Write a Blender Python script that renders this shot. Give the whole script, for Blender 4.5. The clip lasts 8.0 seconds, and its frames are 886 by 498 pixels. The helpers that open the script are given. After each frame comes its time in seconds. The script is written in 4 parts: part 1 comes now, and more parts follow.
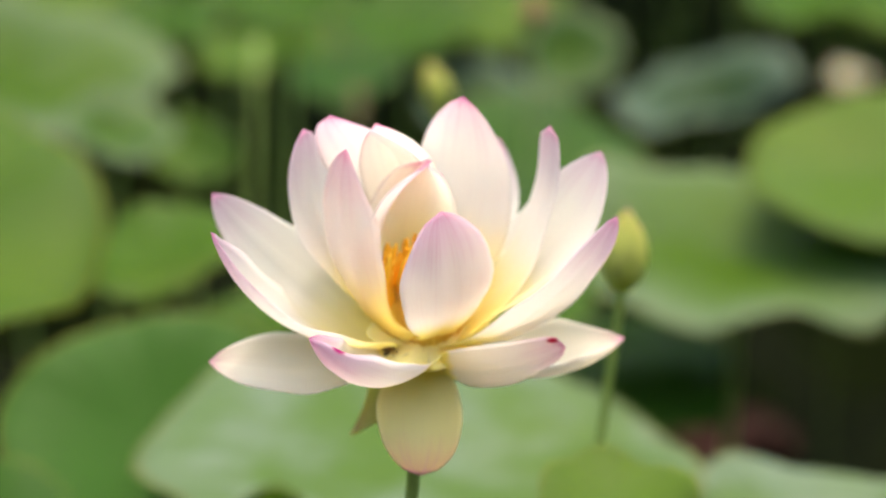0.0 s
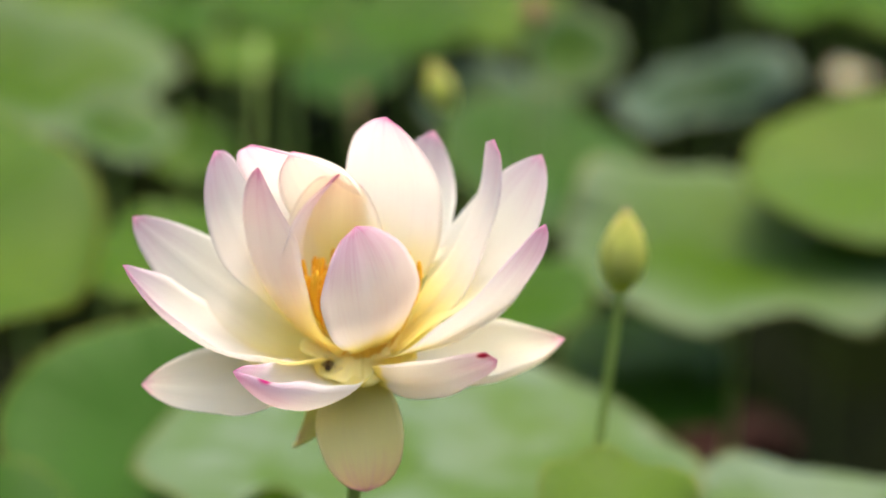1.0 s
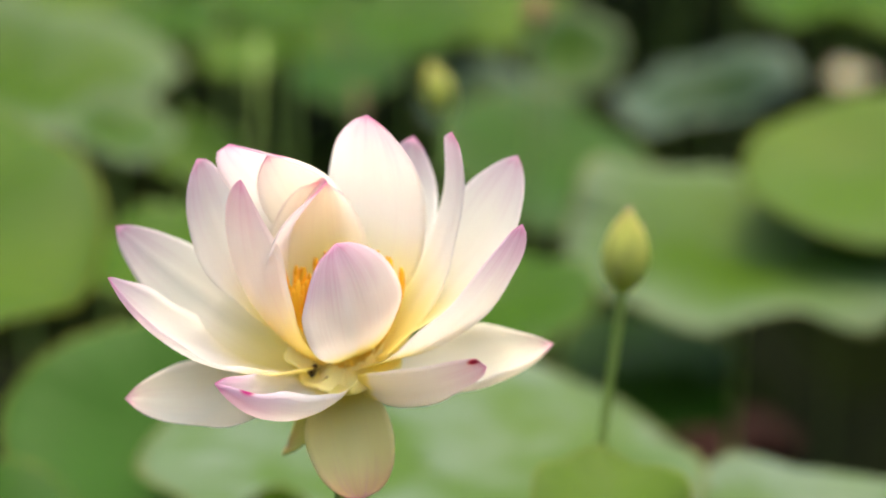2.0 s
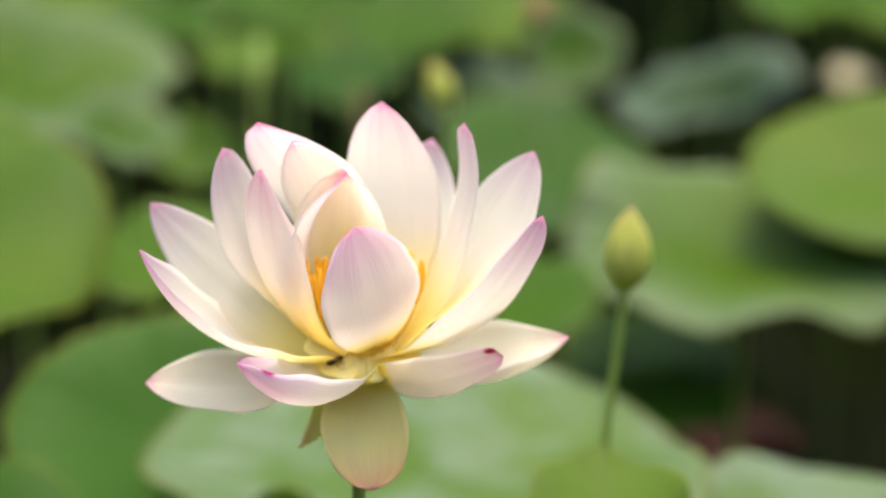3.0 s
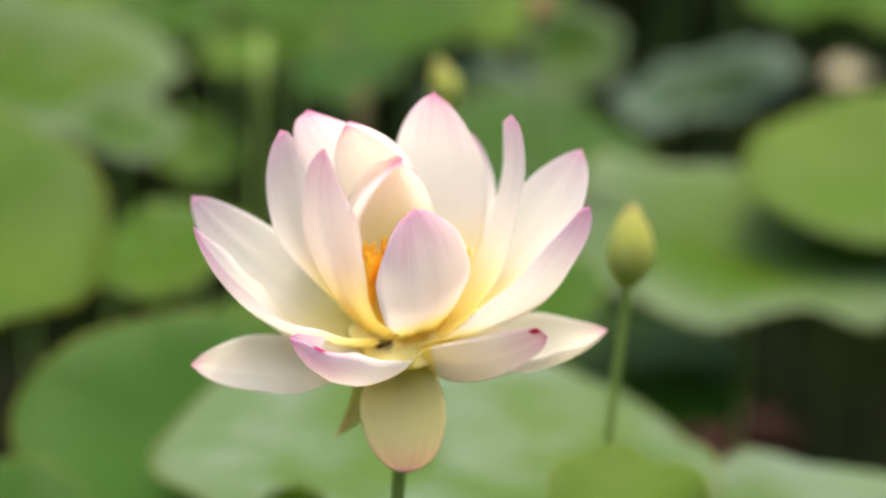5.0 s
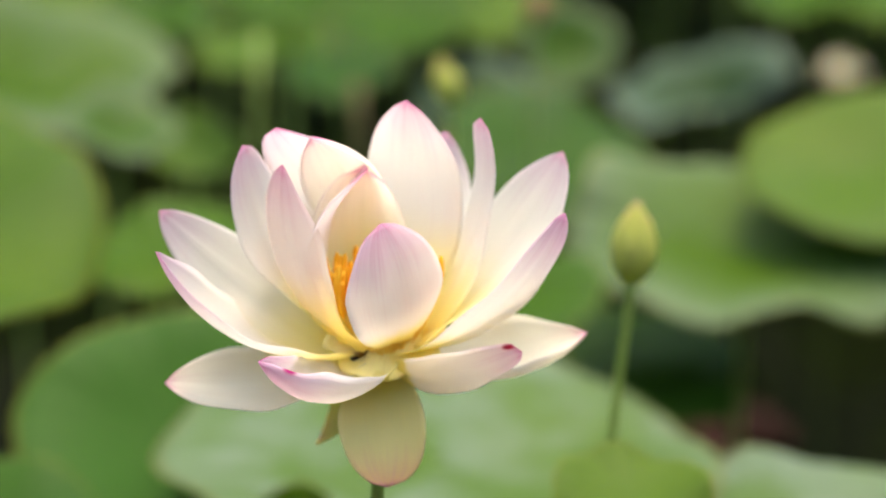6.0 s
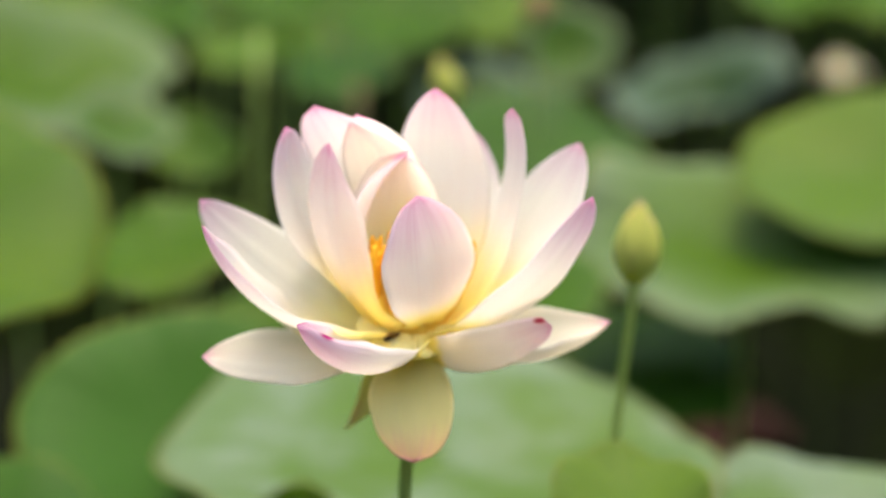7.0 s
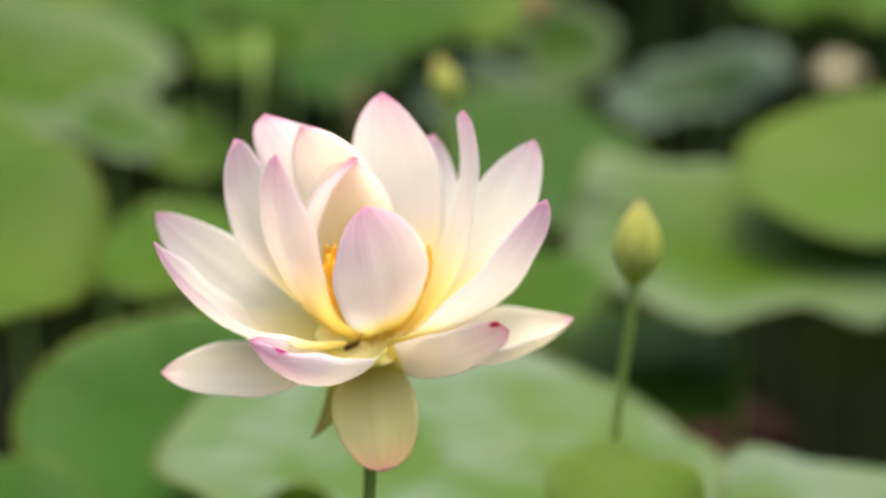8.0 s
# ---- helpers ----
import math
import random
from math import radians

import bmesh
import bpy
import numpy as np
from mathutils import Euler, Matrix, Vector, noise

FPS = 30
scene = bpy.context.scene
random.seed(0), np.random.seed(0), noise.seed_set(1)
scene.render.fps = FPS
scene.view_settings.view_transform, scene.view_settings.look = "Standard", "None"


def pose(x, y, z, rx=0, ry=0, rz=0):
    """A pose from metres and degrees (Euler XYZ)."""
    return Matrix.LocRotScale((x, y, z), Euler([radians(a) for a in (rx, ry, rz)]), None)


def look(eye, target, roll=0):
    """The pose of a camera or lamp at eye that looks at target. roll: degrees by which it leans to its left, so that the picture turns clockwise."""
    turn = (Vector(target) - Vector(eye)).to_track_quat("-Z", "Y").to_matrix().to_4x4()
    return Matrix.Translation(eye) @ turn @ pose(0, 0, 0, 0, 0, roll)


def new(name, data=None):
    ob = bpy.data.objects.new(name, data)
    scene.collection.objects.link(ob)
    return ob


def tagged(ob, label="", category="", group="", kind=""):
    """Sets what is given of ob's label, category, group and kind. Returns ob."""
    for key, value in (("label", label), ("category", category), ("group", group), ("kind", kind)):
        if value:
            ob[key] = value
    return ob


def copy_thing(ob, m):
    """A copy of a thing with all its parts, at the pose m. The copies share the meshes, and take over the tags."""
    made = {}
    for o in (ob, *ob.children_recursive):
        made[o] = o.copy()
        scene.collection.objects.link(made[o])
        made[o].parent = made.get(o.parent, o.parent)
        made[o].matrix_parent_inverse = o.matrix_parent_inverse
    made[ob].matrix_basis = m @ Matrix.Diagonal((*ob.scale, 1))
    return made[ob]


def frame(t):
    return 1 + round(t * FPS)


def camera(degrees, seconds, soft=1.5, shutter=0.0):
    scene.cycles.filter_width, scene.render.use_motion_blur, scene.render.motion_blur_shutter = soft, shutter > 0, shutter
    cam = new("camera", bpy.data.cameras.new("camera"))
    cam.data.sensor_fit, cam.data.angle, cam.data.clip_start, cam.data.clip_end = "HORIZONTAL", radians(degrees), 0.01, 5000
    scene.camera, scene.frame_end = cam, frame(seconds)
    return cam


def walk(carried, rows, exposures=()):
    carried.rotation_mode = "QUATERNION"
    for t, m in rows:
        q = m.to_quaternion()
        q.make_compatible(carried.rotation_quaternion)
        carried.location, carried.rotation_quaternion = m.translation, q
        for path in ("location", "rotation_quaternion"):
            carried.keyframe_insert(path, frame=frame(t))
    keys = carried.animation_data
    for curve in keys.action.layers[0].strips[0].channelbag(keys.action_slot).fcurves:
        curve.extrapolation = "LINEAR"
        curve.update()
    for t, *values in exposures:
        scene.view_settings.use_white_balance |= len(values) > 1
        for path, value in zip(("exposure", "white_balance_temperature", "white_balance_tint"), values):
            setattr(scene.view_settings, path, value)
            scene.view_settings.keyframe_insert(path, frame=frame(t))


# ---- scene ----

# ---------------------------------------------------------------- camera
cam = camera(22.0, 8.0, soft=1.7)
walk(cam, [
    (0.0, pose(0.0260, -1.0323, 1.3825, 72.007, 0, 0.213)),
    (1.5, pose(0.0250, -1.0323, 1.3825, 72.007, 0, 0.213)),
    (3.0, pose(0.0160, -1.0323, 1.3825, 72.007, 0, 0.071)),
    (4.0, pose(0.0115, -1.0323, 1.3825, 72.000, 0, -0.000)),
    (4.5, pose(0.0080, -1.0323, 1.3825, 71.979, 0, -0.043)),
    (6.0, pose(-0.0060, -1.0323, 1.3825, 71.893, 0, -0.426)),
    (7.0, pose(-0.0080, -1.0323, 1.3825, 71.893, 0, -0.469)),
    (8.0, pose(-0.0110, -1.0323, 1.3825, 71.893, 0, -0.582)),
], exposures=[(0.0, 1.90, 7400, 2), (8.0, 1.90, 7400, 2)])
cam.data.dof.use_dof = True
cam.data.dof.focus_distance = 0.998
cam.data.dof.aperture_fstop = 3.8

# light goes on through many thin petals
scene.cycles.max_bounces, scene.cycles.diffuse_bounces, scene.cycles.transmission_bounces = 20, 14, 16

# ---------------------------------------------------------------- sky and sun
SUN_ELEV, SUN_AZ = radians(82), radians(40)      # azimuth from north (+y), clockwise
world = bpy.data.worlds.new("sky")
scene.world = world
world.use_nodes = True
wt = world.node_tree
sky = wt.nodes.new("ShaderNodeTexSky")
sky.sky_type = "NISHITA"
sky.sun_disc = False
sky.sun_elevation, sky.sun_rotation = SUN_ELEV, SUN_AZ
wt.links.new(sky.outputs[0], wt.nodes["Background"].inputs[0])
wt.nodes["Background"].inputs[1].default_value = 0.15
sky.dust_density, sky.air_density = 4.0, 1.0
sun = new("sun", bpy.data.lights.new("sun", "SUN"))
sun.data.energy, sun.data.angle, sun.data.color = 0.36, radians(1.6), (1.0, 0.95, 0.87)
sun_dir = Vector((math.sin(SUN_AZ) * math.cos(SUN_ELEV), math.cos(SUN_AZ) * math.cos(SUN_ELEV), math.sin(SUN_ELEV)))
sun.matrix_world = look(sun_dir * 30, (0, 0, 0))

# ---------------------------------------------------------------- materials


class Nodes:
    """A small wrapper to write node trees briefly."""

    def __init__(self, name):
        self.mat = bpy.data.materials.new(name)
        self.mat.use_nodes = True
        self.tree = self.mat.node_tree
        self.bsdf = self.tree.nodes["Principled BSDF"]
        self.out = self.tree.nodes["Material Output"]

    def add(self, kind, **settings):
        node = self.tree.nodes.new("ShaderNode" + kind)
        for key, value in settings.items():
            if key == "operation":
                node.operation = value
            elif key == "wave_type":
                node.wave_type = value
            elif key == "blend_type":
                node.blend_type = value
            elif key == "bands_direction":
                node.bands_direction = value
        return node

    def link(self, a, b):
        self.tree.links.new(a, b)

    def set(self, socket, value):
        if hasattr(value, "is_output"):
            self.link(value, socket)
        else:
            socket.default_value = value

    def math(self, operation, a, b=0.0, c=0.0):
        node = self.add("Math", operation=operation)
        for socket, value in zip(node.inputs, (a, b, c)):
            self.set(socket, value)
        return node.outputs[0]

    def step(self, value, low, high):
        """0 below low, 1 above high, smooth between."""
        node = self.add("MapRange")
        node.interpolation_type = "SMOOTHSTEP"
        for socket, v in zip(node.inputs, (value, low, high, 0.0, 1.0)):
            self.set(socket, v)
        return node.outputs[0]

    def mix(self, factor, a, b, blend="MIX"):
        node = self.add("MixRGB", blend_type=blend)
        for socket, value in zip(node.inputs, (factor, a, b)):
            self.set(socket, value if hasattr(value, "is_output") or isinstance(value, float) else (*value, 1))
        return node.outputs[0]

    def noise(self, vector, scale, detail=3.0, rough=0.55):
        node = self.add("TexNoise")
        self.link(vector, node.inputs["Vector"])
        node.inputs["Scale"].default_value, node.inputs["Detail"].default_value = scale, detail
        node.inputs["Roughness"].default_value = rough
        return node.outputs["Fac"]

    def scaled(self, vector, x, y, z):
        node = self.add("Mapping")
        self.link(vector, node.inputs["Vector"])
        node.inputs["Scale"].default_value = (x, y, z)
        return node.outputs[0]

    def bump(self, height, strength, distance):
        node = self.add("Bump")
        node.inputs["Strength"].default_value, node.inputs["Distance"].default_value = strength, distance
        self.link(height, node.inputs["Height"])
        return node.outputs[0]

    def thin(self, colour, through_colour, share, rough, normal=None):
        """A thin sheet that also lets light through."""
        self.set(self.bsdf.inputs["Base Color"], colour if hasattr(colour, "is_output") else (*colour, 1))
        self.bsdf.inputs["Roughness"].default_value = rough
        tl = self.add("BsdfTranslucent")
        self.set(tl.inputs[0], through_colour if hasattr(through_colour, "is_output") else (*through_colour, 1))
        mix = self.add("MixShader")
        self.set(mix.inputs[0], share)
        self.link(self.bsdf.outputs[0], mix.inputs[1])
        self.link(tl.outputs[0], mix.inputs[2])
        self.link(mix.outputs[0], self.out.inputs[0])
        if normal is not None:
            self.link(normal, self.bsdf.inputs["Normal"])
            self.link(normal, tl.inputs["Normal"])
        return self.mat


def petal_material(name, cream, pink, yellow, blush, share, golden=0.52, mark=None, start=0.60):
    n = Nodes(name)
    uv = n.add("UVMap").outputs[0]
    sep = n.add("SeparateXYZ")
    n.link(uv, sep.inputs[0])
    u, v = sep.outputs[0], sep.outputs[1]
    side = n.math("ABSOLUTE", n.math("MULTIPLY_ADD", u, 2.0, -1.0))
    streak = n.noise(n.scaled(uv, 38.0, 1.6, 1.0), 1.0, 4.0, 0.6)
    cloud = n.noise(n.scaled(uv, 3.0, 3.0, 1.0), 1.6, 3.0)
    # pink gathers at the tip and runs down along the rim in streaks
    reach = n.math("ADD", v, n.math("MULTIPLY", n.math("POWER", side, 6.0), 0.025))
    reach = n.math("ADD", reach, n.math("MULTIPLY_ADD", streak, 0.14, -0.07))
    reach = n.math("ADD", reach, n.math("MULTIPLY_ADD", cloud, 0.10, -0.05))
    wash = n.math("MULTIPLY", n.step(reach, start, 1.08), blush)
    tip = n.math("MULTIPLY", n.step(reach, 0.94, 1.05), 0.85 if blush else 0.0)
    base = n.math("SUBTRACT", 1.0, n.step(n.math("ADD", v, n.math("MULTIPLY_ADD", cloud, 0.12, -0.06)), 0.06, golden))
    colour = n.mix(base, cream, yellow)
    colour = n.mix(wash, colour, pink)
    colour = n.mix(tip, colour, (0.68, 0.13, 0.42))
    if mark:
        # a withered spot near the tip
        du = n.math("MULTIPLY_ADD", n.math("SUBTRACT", u, mark[0]), 1.0, n.math("MULTIPLY_ADD", cloud, 0.16, -0.08))
        dv = n.math("MULTIPLY", n.math("SUBTRACT", v, mark[1]), 2.2)
        far = n.math("SQRT", n.math("ADD", n.math("MULTIPLY", du, du), n.math("MULTIPLY", dv, dv)))
        spot = n.math("SUBTRACT", 1.0, n.step(far, mark[2] * 0.3, mark[2]))
        colour = n.mix(spot, colour, mark[3])
    vein = n.step(streak, 0.50, 0.62)
    colour = n.mix(n.math("MULTIPLY", vein, n.math("MULTIPLY_ADD", wash, 0.30, 0.06)), colour, (0.72, 0.46, 0.56))
    n.bsdf.inputs["Specular IOR Level"].default_value = 0.25
    return n.thin(colour, n.mix(1.0, colour, (1.0, 0.99, 0.965), "MULTIPLY"), share, 0.55, n.bump(streak, 0.25, 0.0006))


def leaf_material(name, dark, light, bloom_sheen, yellowish, wax_sheen=0.22, sheen_rim=0.2):
    n = Nodes(name)
    uv = n.add("UVMap").outputs[0]
    sep = n.add("SeparateXYZ")
    n.link(uv, sep.inputs[0])
    turn, reach = sep.outputs[0], sep.outputs[1]
    place = n.add("TexCoord").outputs["Object"]
    each = n.add("ObjectInfo").outputs["Random"]
    cloud = n.noise(place, 9.0, 4.0)
    fine = n.noise(place, 90.0, 4.0)
    veins = n.math("ABSOLUTE", n.math("SINE", n.math("MULTIPLY", turn, math.pi * 21)))
    veins = n.math("SUBTRACT", 1.0, n.step(veins, 0.03, 0.22))
    green = n.mix(n.step(each, 0.15, 0.85), dark, light)
    green = n.mix(n.math("MULTIPLY", n.step(cloud, 0.42, 0.68), wax_sheen), green, bloom_sheen)   # waxy coat; in the palest copies sky sheen put into the colour
    drift = n.noise(place, 3.2, 2.0)
    green = n.mix(n.math("MULTIPLY", n.step(drift, 0.48, 0.72), 0.45), green, yellowish)
    # paler towards the rim: the sky's sheen put into the colour
    green = n.mix(n.math("MULTIPLY", n.math("POWER", reach, 4.0), sheen_rim), green, bloom_sheen)
    green = n.mix(n.math("MULTIPLY", fine, 0.25), green, (0.04, 0.07, 0.02))
    green = n.mix(n.math("MULTIPLY", veins, 0.22), green, (0.11, 0.17, 0.05))
    rim = n.step(n.math("ADD", reach, n.math("MULTIPLY_ADD", cloud, 0.06, -0.03)), 0.955, 1.0)
    green = n.mix(n.math("MULTIPLY", rim, 0.6), green, (0.22, 0.20, 0.04))
    n.bsdf.inputs["Specular IOR Level"].default_value = 0.09
    return n.thin(green, n.mix(1.0, green, (1.3, 1.75, 0.40), "MULTIPLY"), 0.38, 0.46, n.bump(n.math("ADD", fine, veins), 0.3, 0.002))


def stalk_material():
    n = Nodes("green_stalk")
    place = n.add("TexCoord").outputs["Object"]
    grain = n.noise(n.scaled(place, 60.0, 60.0, 6.0), 4.0, 4.0)
    spots = n.noise(place, 300.0, 2.0)
    colour = n.mix(grain, (0.21, 0.33, 0.06), (0.33, 0.43, 0.11))
    colour = n.mix(n.math("MULTIPLY", n.step(spots, 0.62, 0.70), 0.6), colour, (0.10, 0.07, 0.02))
    n.link(colour, n.bsdf.inputs["Base Color"])
    n.bsdf.inputs["Roughness"].default_value = 0.5
    n.link(n.bump(spots, 0.5, 0.0008), n.bsdf.inputs["Normal"])
    return n.mat


def plain(name, low, high, scale, rough=0.6, bump=0.3, distance=0.0006):
    n = Nodes(name)
    place = n.add("TexCoord").outputs["Object"]
    grain = n.noise(place, scale, 4.0)
    n.link(n.mix(grain, low, high), n.bsdf.inputs["Base Color"])
    n.bsdf.inputs["Roughness"].default_value = rough
    n.bsdf.inputs["Specular IOR Level"].default_value = 0.2
    n.link(n.bump(grain, bump, distance), n.bsdf.inputs["Normal"])
    return n.mat


def plain_thin(name, low, high, through_colour):
    n = Nodes(name)
    place = n.add("TexCoord").outputs["Object"]
    grain = n.mix(n.noise(place, 25.0, 4.0), low, high)
    return n.thin(grain, through_colour, 0.35, 0.6, n.bump(n.noise(place, 120.0, 3.0), 0.2, 0.001))


def water_material():
    n = Nodes("pond_water")
    place = n.add("TexCoord").outputs["Object"]
    murk = n.noise(place, 2.5, 4.0)
    n.link(n.mix(murk, (0.0026, 0.0036, 0.0012), (0.0065, 0.0078, 0.0028)), n.bsdf.inputs["Base Color"])
    n.bsdf.inputs["Roughness"].default_value = 0.06
    n.link(n.bump(n.noise(place, 14.0, 3.0), 0.06, 0.01), n.bsdf.inputs["Normal"])
    return n.mat


PETAL = petal_material("petal_cream_pink", (0.974, 0.950, 0.944), (0.80, 0.52, 0.70), (0.98, 0.92, 0.46), 0.50, 0.80, 0.55, start=0.66)
SPOT_PETAL = petal_material("petal_magenta_spot", (0.974, 0.950, 0.944), (0.76, 0.48, 0.70), (0.98, 0.92, 0.46), 0.62, 0.60, 0.13, mark=(1.0, 0.87, 0.12, (0.62, 0.03, 0.28)), start=0.36)
BROWN_TIP_PETAL = petal_material("petal_withered_tip", (0.974, 0.950, 0.944), (0.78, 0.50, 0.70), (0.98, 0.92, 0.46), 0.50, 0.84, 0.13, mark=(0.10, 0.93, 0.13, (0.58, 0.05, 0.12)), start=0.55)
HEART_PETAL = petal_material("petal_yellow_heart", (0.990, 0.976, 0.945), (0.88, 0.66, 0.68), (0.990, 0.966, 0.700), 0.12, 0.93, 0.80)
INNER_PETAL = petal_material("petal_inner_cream", (0.979, 0.957, 0.938), (0.80, 0.54, 0.74), (0.985, 0.935, 0.50), 0.52, 0.72, 0.54, start=0.66)
BLUSH_PETAL = petal_material("petal_deep_blush", (0.974, 0.950, 0.944), (0.72, 0.42, 0.66), (0.98, 0.92, 0.46), 0.62, 0.66, 0.30, start=0.58)
BOWL_PETAL = petal_material("petal_blush_yellow_foot", (0.974, 0.950, 0.944), (0.72, 0.42, 0.66), (0.98, 0.92, 0.46), 0.62, 0.62, 0.42, start=0.58)
OUTER_PETAL = petal_material("petal_outer_cream", (0.972, 0.938, 0.870), (0.86, 0.60, 0.62), (0.97, 0.93, 0.62), 0.40, 0.58, 0.30, start=0.80)
FAR_CREAM = petal_material("petal_far_cream", (0.90, 0.88, 0.76), (0.84, 0.74, 0.62), (0.84, 0.80, 0.54), 0.3, 0.5)
OLD_PETAL = petal_material("petal_old_yellow", (0.92, 0.86, 0.46), (0.78, 0.34, 0.20), (0.84, 0.78, 0.36), 0.60, 0.55, start=0.58)
SEPAL = petal_material("sepal_green", (0.74, 0.72, 0.26), (0.66, 0.40, 0.18), (0.70, 0.70, 0.24), 0.5, 0.66)
BUD = petal_material("bud_green", (0.80, 0.83, 0.34), (0.84, 0.80, 0.38), (0.76, 0.81, 0.30), 0.5, 0.74)
PINK_BUD = petal_material("bud_pink", (0.46, 0.28, 0.15), (0.52, 0.20, 0.14), (0.34, 0.36, 0.10), 0.8, 0.35)
UNDER = plain_thin("leaf_underside", (0.120, 0.165, 0.080), (0.165, 0.205, 0.115), (0.16, 0.22, 0.03))
LIGHT_UNDER = plain_thin("light_leaf_underside", (0.150, 0.225, 0.030), (0.200, 0.270, 0.050), (0.30, 0.42, 0.04))
FLOOR_SKIN = petal_material("petal_feet_yellow", (0.98, 0.91, 0.42), (0.98, 0.91, 0.42), (0.98, 0.91, 0.40), 0.0, 0.35)
# darker and lighter copies: each leaf's light and shade put into its green
LEAVES = [leaf_material("shaded_leaf_skin", (0.019, 0.078, 0.005), (0.033, 0.104, 0.006), (0.075, 0.125, 0.070), (0.050, 0.100, 0.004), 0.35, 0.3),
          leaf_material("mid_leaf_skin", (0.043, 0.114, 0.004), (0.070, 0.148, 0.006), (0.110, 0.165, 0.070), (0.110, 0.170, 0.005)),
          leaf_material("light_leaf_skin", (0.084, 0.160, 0.014), (0.112, 0.190, 0.018), (0.150, 0.215, 0.080), (0.145, 0.200, 0.014)),
          # pale copies that carry the sky's reflection as colour
          leaf_material("sky_sheen_leaf_skin", (0.085, 0.160, 0.030), (0.105, 0.185, 0.040), (0.250, 0.310, 0.260), (0.120, 0.190, 0.015), 0.80, 0.40),
          leaf_material("sky_sheen_rim_leaf_skin", (0.044, 0.110, 0.003), (0.066, 0.135, 0.004), (0.290, 0.350, 0.270), (0.100, 0.165, 0.005), 0.12, 0.60),
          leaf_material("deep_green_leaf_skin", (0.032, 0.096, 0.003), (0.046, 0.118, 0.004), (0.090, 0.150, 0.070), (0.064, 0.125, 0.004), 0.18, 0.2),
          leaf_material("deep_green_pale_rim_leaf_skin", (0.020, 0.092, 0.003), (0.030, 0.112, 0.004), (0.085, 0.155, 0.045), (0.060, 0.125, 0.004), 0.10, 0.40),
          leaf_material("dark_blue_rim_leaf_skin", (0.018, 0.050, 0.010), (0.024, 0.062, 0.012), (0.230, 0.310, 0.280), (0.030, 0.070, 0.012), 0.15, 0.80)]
STALK = stalk_material()
POD = plain("seed_pod_yellow", (0.90, 0.80, 0.30), (0.95, 0.86, 0.40), 120.0)
FILAMENT = plain("filament_yellow", (0.85, 0.62, 0.10), (0.92, 0.72, 0.22), 200.0)
ANTHER = plain("anther_orange", (0.85, 0.42, 0.03), (0.92, 0.58, 0.06), 300.0)
BEE_FUR = plain("bee_fur", (0.14, 0.08, 0.018), (0.34, 0.20, 0.05), 900.0, 0.8)
BEE_DARK = plain("bee_dark", (0.015, 0.010, 0.006), (0.05, 0.03, 0.015), 900.0, 0.45)
WATER = water_material()
WING = Nodes("bee_wing").thin((0.20, 0.15, 0.08), (0.45, 0.36, 0.20), 0.6, 0.4)
DRY = plain("dry_stalk_skin", (0.13, 0.10, 0.05), (0.28, 0.22, 0.11), 60.0, 0.8)
DEAD = plain("dead_leaf_skin", (0.014, 0.004, 0.002), (0.05, 0.014, 0.006), 40.0, 0.8, 0.6, 0.004)

# ---------------------------------------------------------------- builders


def part(name, bm, material, parent, label="", smooth=True):
    """One mesh object under a thing or a part."""
    mesh = bpy.data.meshes.new(name)
    bm.to_mesh(mesh)
    bm.free()
    mesh.materials.append(material)
    if smooth:
        mesh.shade_smooth()
    ob = new(name, mesh)
    ob.parent = parent
    if label:
        tagged(ob, label)
    return ob


def thing(name, place, label, category, group=""):
    ob = new(name)
    ob.matrix_world = place if isinstance(place, Matrix) else Matrix.Translation(place)
    ob.empty_display_size = 0.05
    return tagged(ob, label, category, group)


def tube(bm, points, radii, sides=10):
    """A closed tube along points."""
    rings = []
    ref = Vector((0.31, 0.95, 0.05))
    for i, p in enumerate(points):
        tangent = (points[min(i + 1, len(points) - 1)] - points[max(i - 1, 0)]).normalized()
        a = tangent.cross(ref).normalized()
        b = tangent.cross(a)
        rings.append([bm.verts.new(p + (a * math.cos(k * math.tau / sides) + b * math.sin(k * math.tau / sides)) * radii[i])
                      for k in range(sides)])
    for low, high in zip(rings, rings[1:]):
        for k in range(sides):
            bm.faces.new((low[k], low[(k + 1) % sides], high[(k + 1) % sides], high[k]))
    bm.faces.new(rings[0][::-1])
    bm.faces.new(rings[-1])


